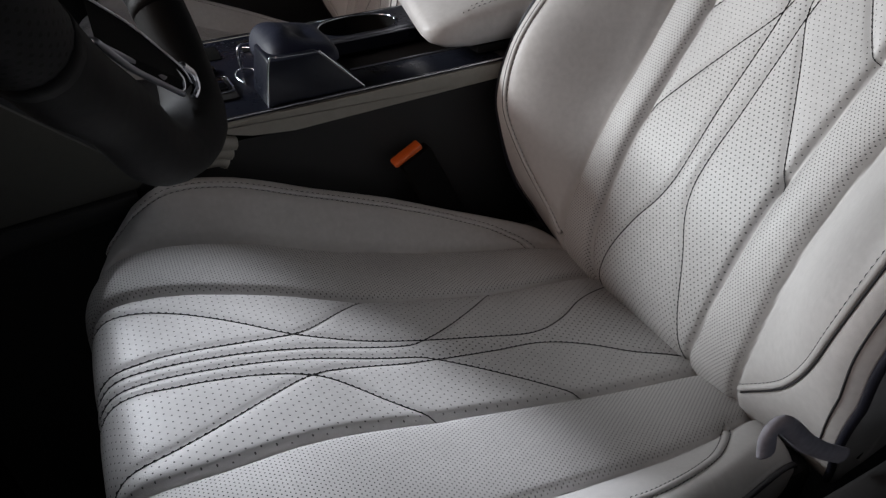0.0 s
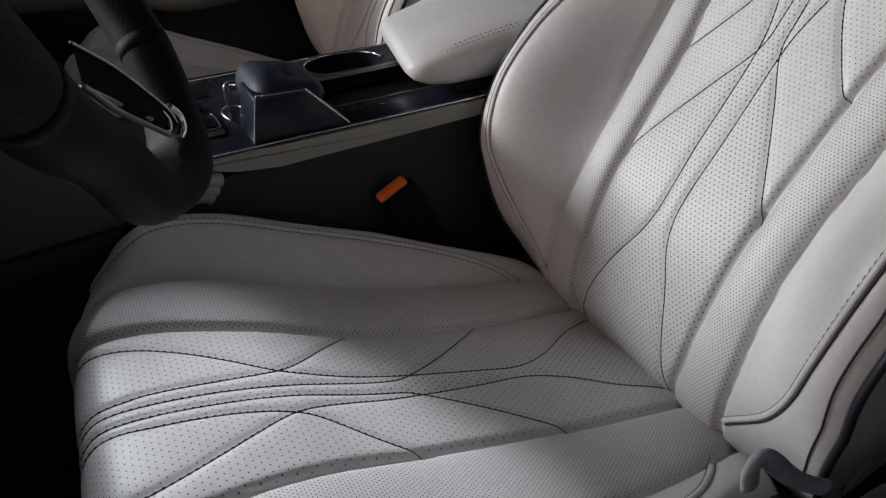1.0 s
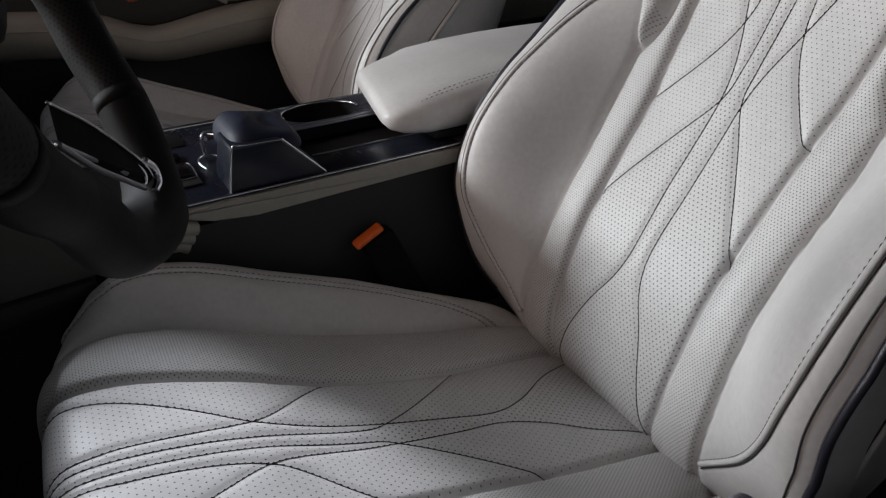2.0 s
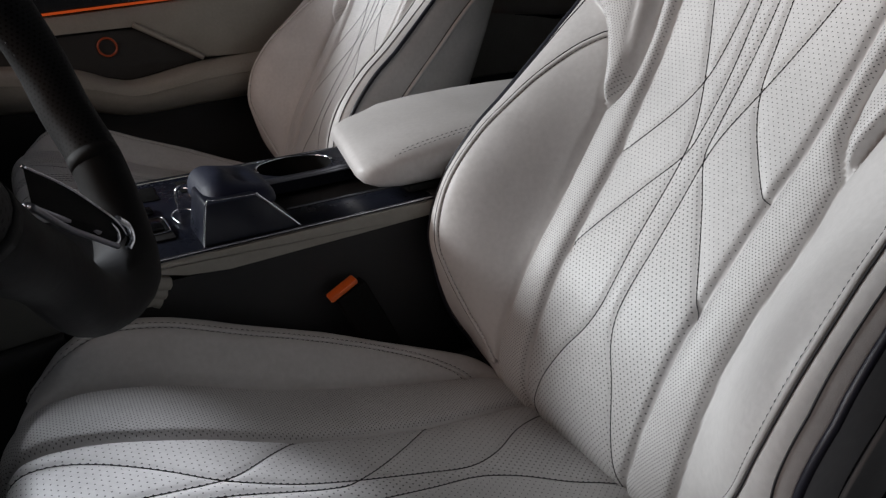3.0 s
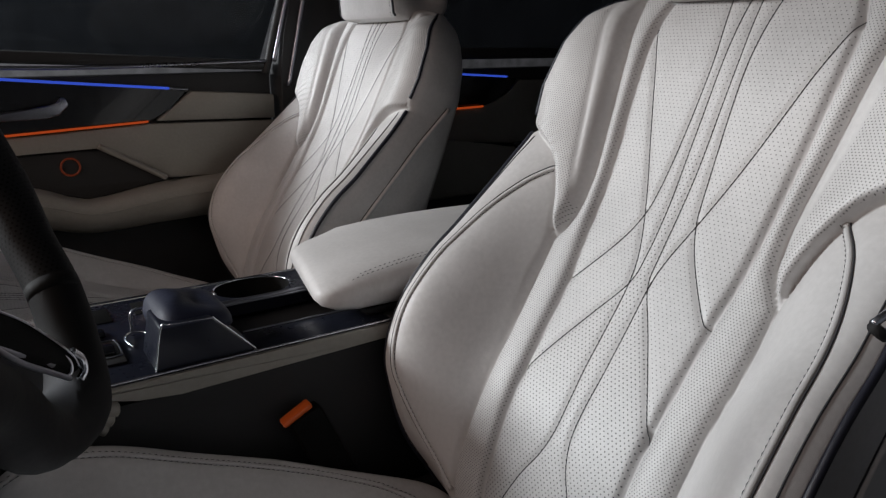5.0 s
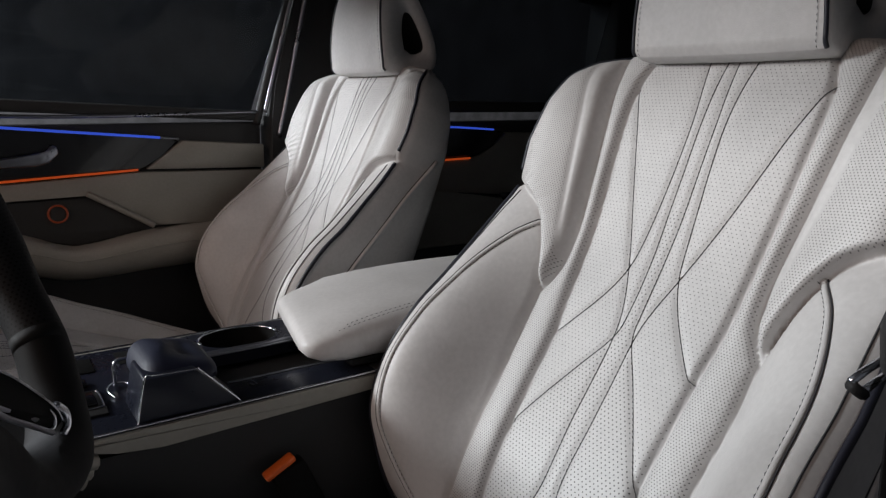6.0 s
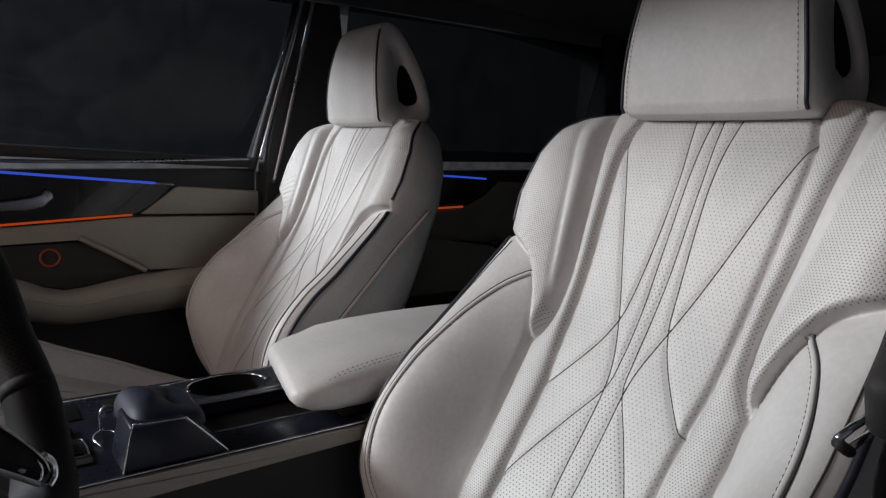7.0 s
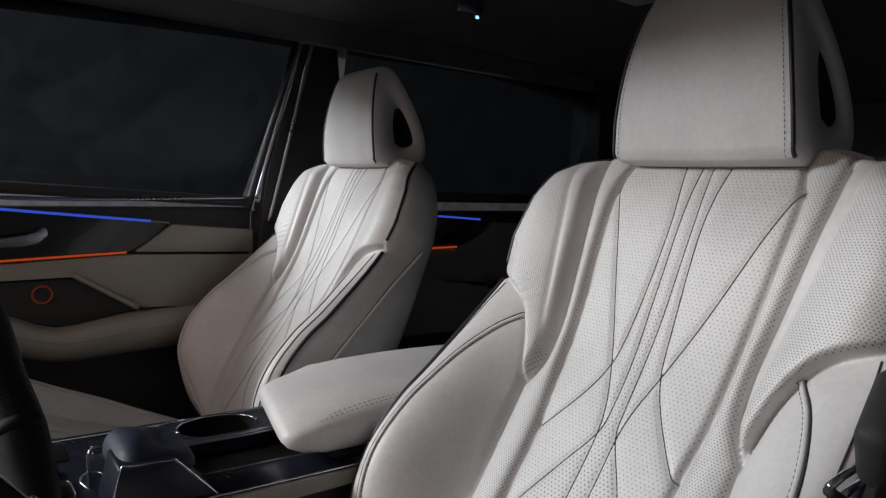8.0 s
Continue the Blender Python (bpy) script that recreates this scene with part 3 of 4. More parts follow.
def build_headrest(seat):
    """A padded block, wider below, with an opening through it from side to side."""
    # side outline and opening: (toward the front, up the back), counted from the block's lower front corner
    shape = along([(0, .004), (.003, .05), (.001, .10), (-.007, .15), (-.020, .192), (-.040, .208), (-.062, .198), (-.086, .155), (-.108, .10), (-.120, .05), (-.118, .012), (-.095, -.008), (-.05, -.010), (-.012, -.006), (0, .004)], 73)[:-1]
    shape[:, 0] = np.where(shape[:, 0] < -.02, -.02 + (shape[:, 0] + .02) * 1.14, shape[:, 0])
    hole = along([(-.052, .045), (-.050, .075), (-.056, .103), (-.070, .106), (-.084, .080), (-.092, .052), (-.086, .040), (-.068, .036), (-.052, .045)], 73)[:-1]
    hole = hole.mean(0) + (hole - hole.mean(0)) * np.array([1.35, 1.22]) + np.array([-.004, .004])
    n = len(shape)
    start = np.argmin(np.hypot(*(hole - shape[0]).T))
    hole = np.roll(hole, -start, axis=0)
    foot = np.array([.250, 0, .630])
    up, ahead = np.array([math.sin(HEAD), 0, math.cos(HEAD)]), np.array([-math.cos(HEAD), 0, math.sin(HEAD)])
    mid = shape.mean(0)

    def at(outline, u, grow):
        pts = mid + (outline - mid) * grow
        wide = 1 - .30 * np.clip(pts[:, 1] / .21, 0, 1.1) ** 1.8
        return foot + pts[:, 1, None] * up + pts[:, 0, None] * ahead + (u * wide)[:, None] * np.array([0, 1, 0])

    cuts = [(-.120, .90), (-.1185, .95), (-.114, .985), (-.104, 1.0), (-.07, 1.008), (0, 1.012), (.07, 1.008), (.104, 1.0), (.114, .985), (.1185, .95), (.120, .90)]
    verts = np.vstack([at(shape, np.full(n, u), g) for u, g in cuts])
    front = [i for i in range(n) if shape[i, 0] > -.022 and .0 <= shape[i, 1] < .20 or shape[i, 0] > -.01]
    pad, shell = [], []
    for k in range(len(cuts) - 1):
        for i in range(n):
            j = (i + 1) % n
            face = (k * n + i, k * n + j, (k + 1) * n + j, (k + 1) * n + i)
            (pad if i in front and 2 <= k <= len(cuts) - 4 else shell).append(face)
    holes = []
    for u in (-.120, -.112, .112, .120):
        holes.append(at(hole, np.full(n, u), 1.0 if abs(u) > .115 else .96))
    first = len(verts)
    verts = np.vstack([verts, *holes])
    for i in range(n):
        j = (i + 1) % n
        shell.append((i, j, first + j, first + i))
        last = (len(cuts) - 1) * n
        shell.append((last + i, last + j, first + 3 * n + j, first + 3 * n + i))
        shell.append((first + i, first + j, first + n + j, first + n + i))
        shell.append((first + 2 * n + i, first + 2 * n + j, first + 3 * n + j, first + 3 * n + i))
    lining_faces = [(first + n + i, first + n + (i + 1) % n, first + 2 * n + (i + 1) % n, first + 2 * n + i) for i in range(n)]

    def some(name, faces, mat, label=""):
        ids = sorted({i for f in faces for i in f})
        remap = {k: i for i, k in enumerate(ids)}
        return solid(name, verts[ids], [[remap[i] for i in f] for f in faces], mat, seat, label)

    some("headrest_front_pad", pad, leather)
    some("headrest_shell", shell, leather)
    some("headrest_opening", lining_faces, black_plastic, "black lining of the opening")
    face_line = shape[front]
    order = np.argsort(face_line[:, 1])
    face_line = face_line[order]
    for sgn in (-1, 1):
        edge = at(face_line, np.full(len(face_line), sgn * .1165), .978)
        solid("headrest_piping", *tube(along(edge, 60), .0024), piping_dark, seat, "navy piping")
        row = at(face_line, np.full(len(face_line), sgn * .1085), 1.0)
        nn = np.tile(ahead, (60, 1))
        solid("headrest_stitching", *stitches(along(row, 60) + ahead * .0006, nn), thread, seat, "dark thread", smooth=False)


driver_seat = build_seat()
passenger_seat = copy_thing(driver_seat, pose(.033, .90, -.003))
tagged(passenger_seat, "cream leather front seat with navy piping, beside the centre console")


# ---- the cabin: floor, roof, pillars, dashboard ----
FLOOR = -.36
tagged(part("floor", box(-1.5, 1.9, -.52, 1.36, FLOOR - .04, FLOOR, 0), carpet, smooth=False), "black carpeted cabin floor", "floor", kind="structure")
tagged(part("ground", box(-5, 5, -5, 5, -.80, -.76, 0), studio_dark, smooth=False), "dark studio floor under the car", "ground", kind="structure")
for label, ext in (("wall_front", (-5.1, -5, -5, 5)), ("wall_rear", (5, 5.1, -5, 5)), ("wall_near", (-5, 5, -5.1, -5)), ("wall_far", (-5, 5, 5, 5.1))):
    tagged(part(label, box(*ext, -.76, 3.6, 0), studio_dark, smooth=False), "plain dark studio wall", "wall", kind="structure")
tagged(part("ceiling", box(-5.1, 5.1, -5.1, 5.1, 3.6, 3.7, 0), studio_dark, smooth=False), "plain dark studio ceiling", "ceiling", kind="structure")
roof = prism([(-.46, .897), (-.30, .955), (.1, 1.0), (.7, 1.005), (1.4, .98), (1.9, .90), (1.9, .94), (1.4, 1.025), (.7, 1.045), (.1, 1.04), (-.30, 1.025), (-.48, .945)], -.46, 1.30, .012)
tagged(part("headlining", roof, lining), "black fabric roof lining", "roof", kind="structure")
# unseen block, added and sized to cut the front light low on the seats
dash = prism([(-.66, .10), (-.70, .28), (-.68, .36), (-.74, .395), (-1.25, .42), (-1.35, .30), (-1.35, -.36), (-.95, -.36), (-.86, -.05)], -.48, 1.30, .02, 3)
tagged(part("dashboard", dash, black_plastic), "black dashboard block, out of view, added to shade the seats", "dashboard", kind="structure")
for label, y0, y1 in (("roof_rail_far", 1.19, 1.33), ("roof_rail_near", -.52, -.43)):
    tagged(part(label, prism([(-.55, .90), (.2, .935), (1.0, .94), (1.9, .84), (1.9, .99), (1.0, 1.05), (.2, 1.05), (-.55, .99)], y0, y1, .02, 3), lining), "black lined roof rail over the doors", "roof rail", kind="structure")
tagged(part("rear_bulkhead", box(1.86, 1.9, -.50, 1.34, FLOOR, .90, 0), lining, smooth=False), "black lining closing the cabin behind", "wall", kind="structure")


def strip(name, points, radius, mat, parent, label="", flat=1.0, n=40, sides=8):
    return solid(name, *tube(along(points, n), radius, sides, flat), mat, parent, label)


# ---- the far front door and the rear door ----
DOOR_Y = 1.25


def door_skin(outline, y, thick, mat, name, parent, label="", round_=.004):
    return part(name, prism(outline, y, y + thick, round_), mat, parent, label)


door = thing("front_door", "closed front door with cream trim, blue and orange ambient lights", "car door", at=(0, 0, 0))
door_skin([(-.95, -.34), (.20, -.34), (.20, .505), (-.95, .49)], DOOR_Y + .012, .05, black_plastic, "door_panel", door, "black lower door panel")
door_skin([(-.95, .385), (-.36, .381), (-.105, .396), (-.085, .400), (-.050, .425), (-.005, .464), (-.050, .470), (-.36, .493), (-.95, .54)], DOOR_Y - .004, .02, piano, "upper_inlay", door, "gloss black inlay")
door_skin([(-.002, .462), (.20, .450), (.20, .392), (-.085, .397), (-.050, .423)], DOOR_Y - .012, .03, shaded_trim, "upper_trim", door, "cream leather trim")
door_skin([(-.95, .36), (-.36, .374), (-.105, .390), (.20, .386), (.20, .255), (-.070, .262), (-.213, .346), (-.36, .338), (-.95, .30)], DOOR_Y - .006, .03, shaded_trim, "middle_trim", door, "cream leather trim")
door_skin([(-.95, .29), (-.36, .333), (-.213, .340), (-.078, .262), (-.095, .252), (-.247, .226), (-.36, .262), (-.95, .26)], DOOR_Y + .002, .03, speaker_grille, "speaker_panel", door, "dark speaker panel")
strip("pocket_trim", [(-.215, DOOR_Y - .010, .347), (-.15, DOOR_Y - .014, .308), (-.078, DOOR_Y - .016, .264)], .0065, shaded_trim, door, flat=1.0)
# padded armrest with its hollow
arm = along([(-.95, .30), (-.55, .29), (-.36, .266), (-.247, .228), (-.10, .250), (.06, .262), (.20, .268)], 60)
low = along([(-.95, .20), (-.55, .19), (-.36, .172), (-.247, .150), (-.10, .156), (.06, .163), (.20, .172)], 60)
sect = [(0.02, 1.0), (-.030, 1.0), (-.052, .95), (-.062, .84), (-.063, .62), (-.056, .36), (-.036, .12), (-.012, .02), (.02, 0)]
rows_ = [[np.array([a[0], DOOR_Y + dy, b[1] + (a[1] - b[1]) * f]) for dy, f in sect] for a, b in zip(arm, low)]
n = len(sect)
solid("armrest", [v for r in rows_ for v in r], [(i * n + k, i * n + k + 1, (i + 1) * n + k + 1, (i + 1) * n + k) for i in range(59) for k in range(n - 1)], shaded_trim, door, "cream padded armrest")
strip("armrest_seam", [(x, DOOR_Y - .0635, z + (zz - z) * .70) for (x, zz), (_, z) in zip(arm[::4], low[::4])], .0012, shaded_trim, door, "sewn seam")
strip("blue_light", [(-.95, DOOR_Y - .012, .542), (-.36, DOOR_Y - .012, .4935), (-.052, DOOR_Y - .012, .4700)], .0030, blue_glow, door, "glowing blue light line")
strip("light_line_end", [(-.052, DOOR_Y - .012, .4700), (-.010, DOOR_Y - .012, .4665)], .0026, grey_metal, door, "grey metal end piece")
strip("orange_light", [(-.95, DOOR_Y - .012, .345), (-.36, DOOR_Y - .012, .3815), (-.105, DOOR_Y - .012, .3965)], .0026, orange_glow, door, "glowing orange light line")
ring_pts = [(-.275 + .019 * math.cos(a), DOOR_Y - .001, .304 + .019 * math.sin(a)) for a in np.linspace(0, 2 * math.pi, 33)]
solid("speaker_ring", *tube(ring_pts, .0022), orange_dim, door, "dim orange glowing ring")
# door handle: a lever with a hinge block
handle = part("door_handle", prism([(-.40, .428), (-.30, .436), (-.285, .440), (-.281, .455), (-.270, .456), (-.266, .440), (-.285, .421), (-.31, .414), (-.40, .412)], DOOR_Y - .040, DOOR_Y - .012, .004, 3), grey_metal, door, "satin metal handle")
door_skin([(-.95, .545), (.20, .508), (.20, .532), (-.95, .575)], DOOR_Y - .006, .05, black_plastic, "window_sill", door, "black window sill", .008)
strip("sill_trim", [(-.95, DOOR_Y - .008, .545), (-.35, DOOR_Y - .008, .517), (.19, DOOR_Y - .008, .531)], .0042, grey_metal, door, "dull metal sill trim")
pane = door_skin([(-.92, .565), (.185, .53), (.285, .93), (-.35, .93)], DOOR_Y + .030, .004, glass, "window_pane", door, "dark tinted window glass", .001)
pane.visible_shadow = False
strip("window_frame", [(.185, DOOR_Y - .002, .50), (.215, DOOR_Y - .010, .62), (.255, DOOR_Y - .026, .78), (.285, DOOR_Y - .045, .92)], .010, black_plastic, door, "black window frame")
strip("frame_bead", [(.203, DOOR_Y - .016, .53), (.235, DOOR_Y - .022, .66), (.275, DOOR_Y - .036, .82), (.300, DOOR_Y - .05, .93)], .0055, grey_metal, door, "dull metal bead")

pillar = prism([(.215, -.34), (.70, -.34), (.62, .45), (.46, .50), (.42, .94), (.305, .94), (.275, .78), (.228, .60), (.215, .50)], DOOR_Y - .03, DOOR_Y + .05, .012, 3)
far_pillar = tagged(part("pillar", pillar, black_plastic), "black centre pillar between front and rear doors", "pillar", kind="structure")
strip("pillar_trim", [(.232, DOOR_Y - .032, .47), (.262, DOOR_Y - .034, .60), (.300, DOOR_Y - .040, .78), (.330, DOOR_Y - .05, .93)], .0055, grey_metal, far_pillar, "dull metal pillar bead")

rear = thing("rear_door", "closed rear door with cream trim and ambient light lines", "car door")
RY = DOOR_Y
door_skin([(.64, -.34), (1.7, -.34), (1.7, .52), (.64, .505)], RY + .012, .05, black_plastic, "door_panel", rear, "black lower door panel")
door_skin([(.60, .395), (.865, .398), (.90, .405), (.955, .43), (1.005, .476), (.954, .480), (.60, .495)], RY - .004, .02, piano, "upper_inlay", rear, "gloss black inlay")
door_skin([(1.008, .474), (1.5, .462), (1.5, .30), (1.10, .265), (.70, .30), (.60, .31), (.60, .388), (.87, .392), (.905, .40), (.96, .426)], RY - .008, .03, shaded_trim, "middle_trim", rear, "cream leather trim")
door_skin([(.60, .325), (.72, .305), (.86, .268), (1.0, .262), (1.5, .25), (1.5, .13), (.60, .13)], RY - .055, .07, shaded_trim, "armrest", rear, "cream padded armrest", .018)
door_skin([(.95, .285), (1.04, .288), (1.07, .268), (.97, .262)], RY - .060, .01, piano, "switch_panel", rear, "black switch panel")
strip("blue_light", [(.62, RY - .012, .497), (.80, RY - .012, .4910), (.955, RY - .012, .4830)], .0030, blue_glow, rear, "glowing blue light line")
strip("orange_light", [(.62, RY - .012, .388), (.75, RY - .012, .392), (.865, RY - .012, .3955)], .0030, orange_glow, rear, "glowing orange light line")
door_skin([(.46, .53), (1.7, .545), (1.7, .575), (.46, .565)], RY - .004, .05, black_plastic, "window_sill", rear, "black window sill", .008)
pane = door_skin([(.44, .56), (1.6, .57), (1.45, .93), (.42, .93)], RY + .030, .004, glass, "window_pane", rear, "dark tinted window glass", .001)

for sheet in (ob for ob in bpy.data.objects if ob.name.startswith("window_pane")):
    for vert in sheet.data.vertices:
        vert.co.y -= (vert.co.z - .55) * .28

tagged(part("rear_quarter", box(1.40, 1.88, DOOR_Y - .10, DOOR_Y + .05, .40, .98, .01), black_plastic), "black trim panel behind the rear window", "pillar", kind="structure")

# ---- roof lamp and sensor ----
lamp = thing("roof_lamp", "small white roof lamp in the black lining", "lamp")
part("lamp_housing", box(.62, .72, .37, .48, .975, 1.015, .008), black_plastic, lamp, "black housing")
part("lamp_lens", box(.632, .708, .382, .468, .969, .980, .004), white_lens, lamp, "white lens")
sensor = thing("roof_sensor", "slim roof console with a blue pin light", "light")
part("sensor_body", box(.478, .548, .766, .796, .970, 1.01, .006), grey_metal, sensor, "grey housing")
part("pin_light", box(.533, .539, .772, .778, .966, .972, .001), blue_spot, sensor, "blue pin light")

# ---- centre console ----
CY0, CY1 = .271, .545
console = thing("centre_console", "dark satin centre console with cream side trim and chrome edges", "console")
part("console_body", prism([(-.72, FLOOR), (.36, FLOOR), (.36, .19), (-.05, .195), (-.30, .185), (-.40, .18), (-.66, .22), (-.72, .20)], CY0 + .016, CY1 - .016, .006), black_plastic, console, "black lower body")
for sgn, y in ((1, CY0), (-1, CY1)):
    y0, y1 = (y, y + .022) if sgn > 0 else (y - .003, y + .012)
    part("side_trim", prism([(-.395, .214), (-.312, .215), (-.036, .215), (.20, .215), (.20, .196), (-.036, .196), (-.294, .190), (-.34, .195), (-.395, .208)], y0, y1, .004), shaded_trim, console, "cream side trim")
    strip("chrome_edge", [(-.39, y + .002 * sgn, .2195), (-.312, y + .002 * sgn, .2195), (-.2, y + .002 * sgn, .2195), (.18, y + .002 * sgn, .2195)], .0015, chrome, console, "chrome edge")
# top deck round the tray and the cup holder
deck_z0, deck_z1 = .200, .2185


def deck(outline, name="top_deck", mat=navy_gloss, z0=deck_z0, z1=deck_z1, label="", r=.002):
    return part(name, plate(outline, z0, z1, r), mat, console, label)


deck([(-.40, .276), (-.205, .276), (-.205, .540), (-.40, .540)], label="dark satin front deck")
deck([(-.2045, .276), (-.02, .276), (-.02, .336), (-.2045, .336)], mat=navy_gloss, label="dark satin side deck")
deck([(-.0195, .276), (.22, .276), (.22, .540), (-.0195, .540)], mat=black_plastic)
deck([(-.2045, .3365), (-.0195, .3365), (-.0195, .4455), (-.2045, .4455)], "tray_floor", piano, .170, .178, "gloss black tray floor")
part("tray_mat", box(-.195, -.105, .345, .425, .178, .183, .002), rubber, console, "black rubber tray mat")
strip("tray_rim", [(-.20, .3375, .2195), (-.11, .3375, .2195), (-.03, .3375, .2195)], .0012, grey_metal, console)
for y, r in ((.4445, .0040), (.435, .0024)):
    strip("chrome_rail", [(-.200, y, .2215), (-.13, y, .2215), (-.045, y, .2215)], r, grey_metal, console, "metal rail", flat=.8)
strip("tray_frame", [(-.19, .350, .190), (-.125, .350, .190), (-.112, .362, .190), (-.112, .405, .190), (-.125, .418, .190)], .0014, grey_metal, console)
cup = (-.132, .498)


ring_n = 48
ang = [2 * math.pi * i / ring_n for i in range(ring_n)]
inner = [(cup[0] + .056 * math.cos(a), cup[1] + .042 * math.sin(a)) for a in ang]


def on_frame(a):
    """Where a ray from the cup's middle leaves the deck piece round it."""
    dx, dy = math.cos(a), math.sin(a)
    reach = [((.1125 if dx > 0 else .0725) / abs(dx)) if abs(dx) > 1e-6 else 9, ((.042 + .001 if dy > 0 else .0535) / abs(dy)) if abs(dy) > 1e-6 else 9]
    return cup[0] + dx * min(reach), cup[1] + dy * min(reach)


outer = [on_frame(a) for a in ang]
v = [(x, y, deck_z1) for x, y in outer] + [(x, y, deck_z1) for x, y in inner] + [(x, y, deck_z0) for x, y in outer]
f = [(i, (i + 1) % ring_n, ring_n + (i + 1) % ring_n, ring_n + i) for i in range(ring_n)] + [(i, (i + 1) % ring_n, 2 * ring_n + (i + 1) % ring_n, 2 * ring_n + i) for i in range(ring_n)]
solid("cup_deck", v, f, navy_gloss, console, "dark satin deck round the cup holder", smooth=False)
v = [(x, y, z) for z in (deck_z1, .16) for x, y in inner]
holder = solid("cup_holder", v, [(i, (i + 1) % ring_n, ring_n + (i + 1) % ring_n, ring_n + i) for i in range(ring_n)] + [tuple(range(ring_n, 2 * ring_n))], rubber, console, "deep black cup holder")
arc = [(cup[0] + .0575 * math.cos(a), cup[1] + .0435 * math.sin(a), .2192) for a in np.linspace(-.12, math.pi + .15, 40)]
solid("cup_rim", *tube(arc, .0022), chrome, holder, "chrome rim")
# selector block with its padded top
selector = thing("gear_selector", "navy padded gear selector block with chrome edging", "gear selector")
part("selector_block", prism([(-.318, .2190), (-.308, .270), (-.252, .269), (-.203, .2190)], .2765, .345, .003), navy_gloss, selector, "dark satin block")
for pts in ([(-.318, .2745, .221), (-.308, .2745, .271), (-.300, .2745, .2735)], [(-.300, .2745, .2735), (-.254, .2745, .2715), (-.250, .2745, .2695), (-.205, .2745, .2215)]):
    strip("chrome_line", pts, .0010, chrome, selector, "chrome edging")
v, f = [], []
loops = 9
for k in range(loops):
    t = k / (loops - 1)
    z = .252 + .025 * math.sin(t * math.pi / 2)
    grow = math.cos(t * math.pi / 2) ** .40 if t < 1 else 0.2
    for i in range(36):
        a = 2 * math.pi * i / 36
        cx, cy = math.copysign(abs(math.cos(a)) ** .45, math.cos(a)), math.copysign(abs(math.sin(a)) ** .45, math.sin(a))
        v.append((-.264 + .044 * grow * cx, .345 + .060 * grow * cy, z - .008 * cx * t))
for k in range(loops - 1):
    for i in range(36):
        j = (i + 1) % 36
        f.append((k * 36 + i, k * 36 + j, (k + 1) * 36 + j, (k + 1) * 36 + i))
f.append(tuple((loops - 1) * 36 + i for i in range(36)))
f.append(tuple(range(36))[::-1])
solid("palm_rest", v, f, navy_leather, selector, "navy leather palm rest")
part("palm_rest_stem", box(-.300, -.236, .300, .380, .2190, .264, .006), navy_gloss, selector)
strip("chrome_hook", [(-.318, .398, .2205), (-.318, .400, .245), (-.312, .402, .252), (-.298, .402, .252)], .0024, chrome, selector, "chrome lever")
strip("chrome_loop", [(-.325, .360, .221), (-.330, .380, .224), (-.322, .398, .224), (-.306, .395, .223), (-.303, .372, .221)], .0012, chrome, selector, "chrome loop")
# switches ahead of the selector
switches = thing("console_switches", "small black switches set into the console deck", "switch")
part("switch_plate", box(-.396, -.338, .322, .395, .2190, .2215, .001), black_plastic, switches)
strip("switch_frame", [(-.372, .340, .2225), (-.346, .340, .2225), (-.340, .346, .2225), (-.340, .384, .2225), (-.346, .390, .2225), (-.372, .390, .2225)], .0012, chrome, switches, "chrome frame")
part("switch_button", box(-.372, -.345, .346, .385, .2215, .2262, .002), piano, switches, "gloss black button")
part("round_switch", box(-.366, -.346, .410, .432, .2190, .2250, .003), piano, switches, "gloss black button")
part("slot", box(-.385, -.330, .462, .515, .2188, .2200, .0004), rubber, switches, "black slot")
strip("pocket_rim", [(-.300, .492, .2200), (-.285, .478, .2205), (-.262, .470, .2205), (-.245, .476, .2205)], .0022, chrome, console, "chrome pocket rim")
part("pocket", box(-.300, -.245, .472, .520, .2186, .2196, .0003), rubber, console, "black pocket")

# knee pad beside the console and the cream lower dashboard panel behind the wheel
knee = thing("knee_pad", "cream ribbed knee pad at the console's side", "knee pad")
for k in range(3):
    strip("pad_rib", [(-.440, .262 + .004 * k, .200 - .009 * k), (-.42, .262 + .004 * k, .200 - .010 * k), (-.385, .266 + .004 * k, .198 - .011 * k), (-.362 - .006 * k, .275, .190 - .010 * k)], .0085, shaded_trim, knee)
lower = thing("lower_dash_panel", "cream lower dashboard panel, the footwell's shade in its colour", "panel")
part("panel_skin", prism([(-.74, .29), (-.56, .285), (-.455, .180), (-.47, .170), (-.60, .163), (-.74, .15)], .264, .270, 0), shaded_footwell, lower, smooth=False)
part("panel_foot", prism([(-.74, .148), (-.60, .161), (-.472, .168), (-.472, .150), (-.74, .12)], .255, .272, .002), black_plastic, lower, "black lower edge")

# ---- centre armrest ----
xs = [-.088, -.080, -.062, -.03, .02, .08, .15, .22, .30, .32]
lows = [.246, .238, .231, .2265, .2255, .226, .226, .227, .229, .235]
tops = [.262, .268, .274, .281, .289, .2945, .297, .297, .296, .290]
inset = [.030, .018, .008, .002, 0, 0, 0, 0, .002, .012]
m = 40
v, f = [], []
for x, lo, hi, ins in zip(xs, lows, tops, inset):
    for i in range(m):
        a = 2 * math.pi * i / m
        cy, cz = math.copysign(abs(math.cos(a)) ** .42, math.cos(a)), math.copysign(abs(math.sin(a)) ** .55, math.sin(a))
        y = .412 + (.128 - ins) * cy
        v.append((x + (.030 * (y - .412) / .128 if x < 0 else 0) * (1 if x < -.02 else .4), y, (lo + hi) / 2 + (hi - lo) / 2 * cz + .004 * (1 - cy * cy) * (cz > 0)))
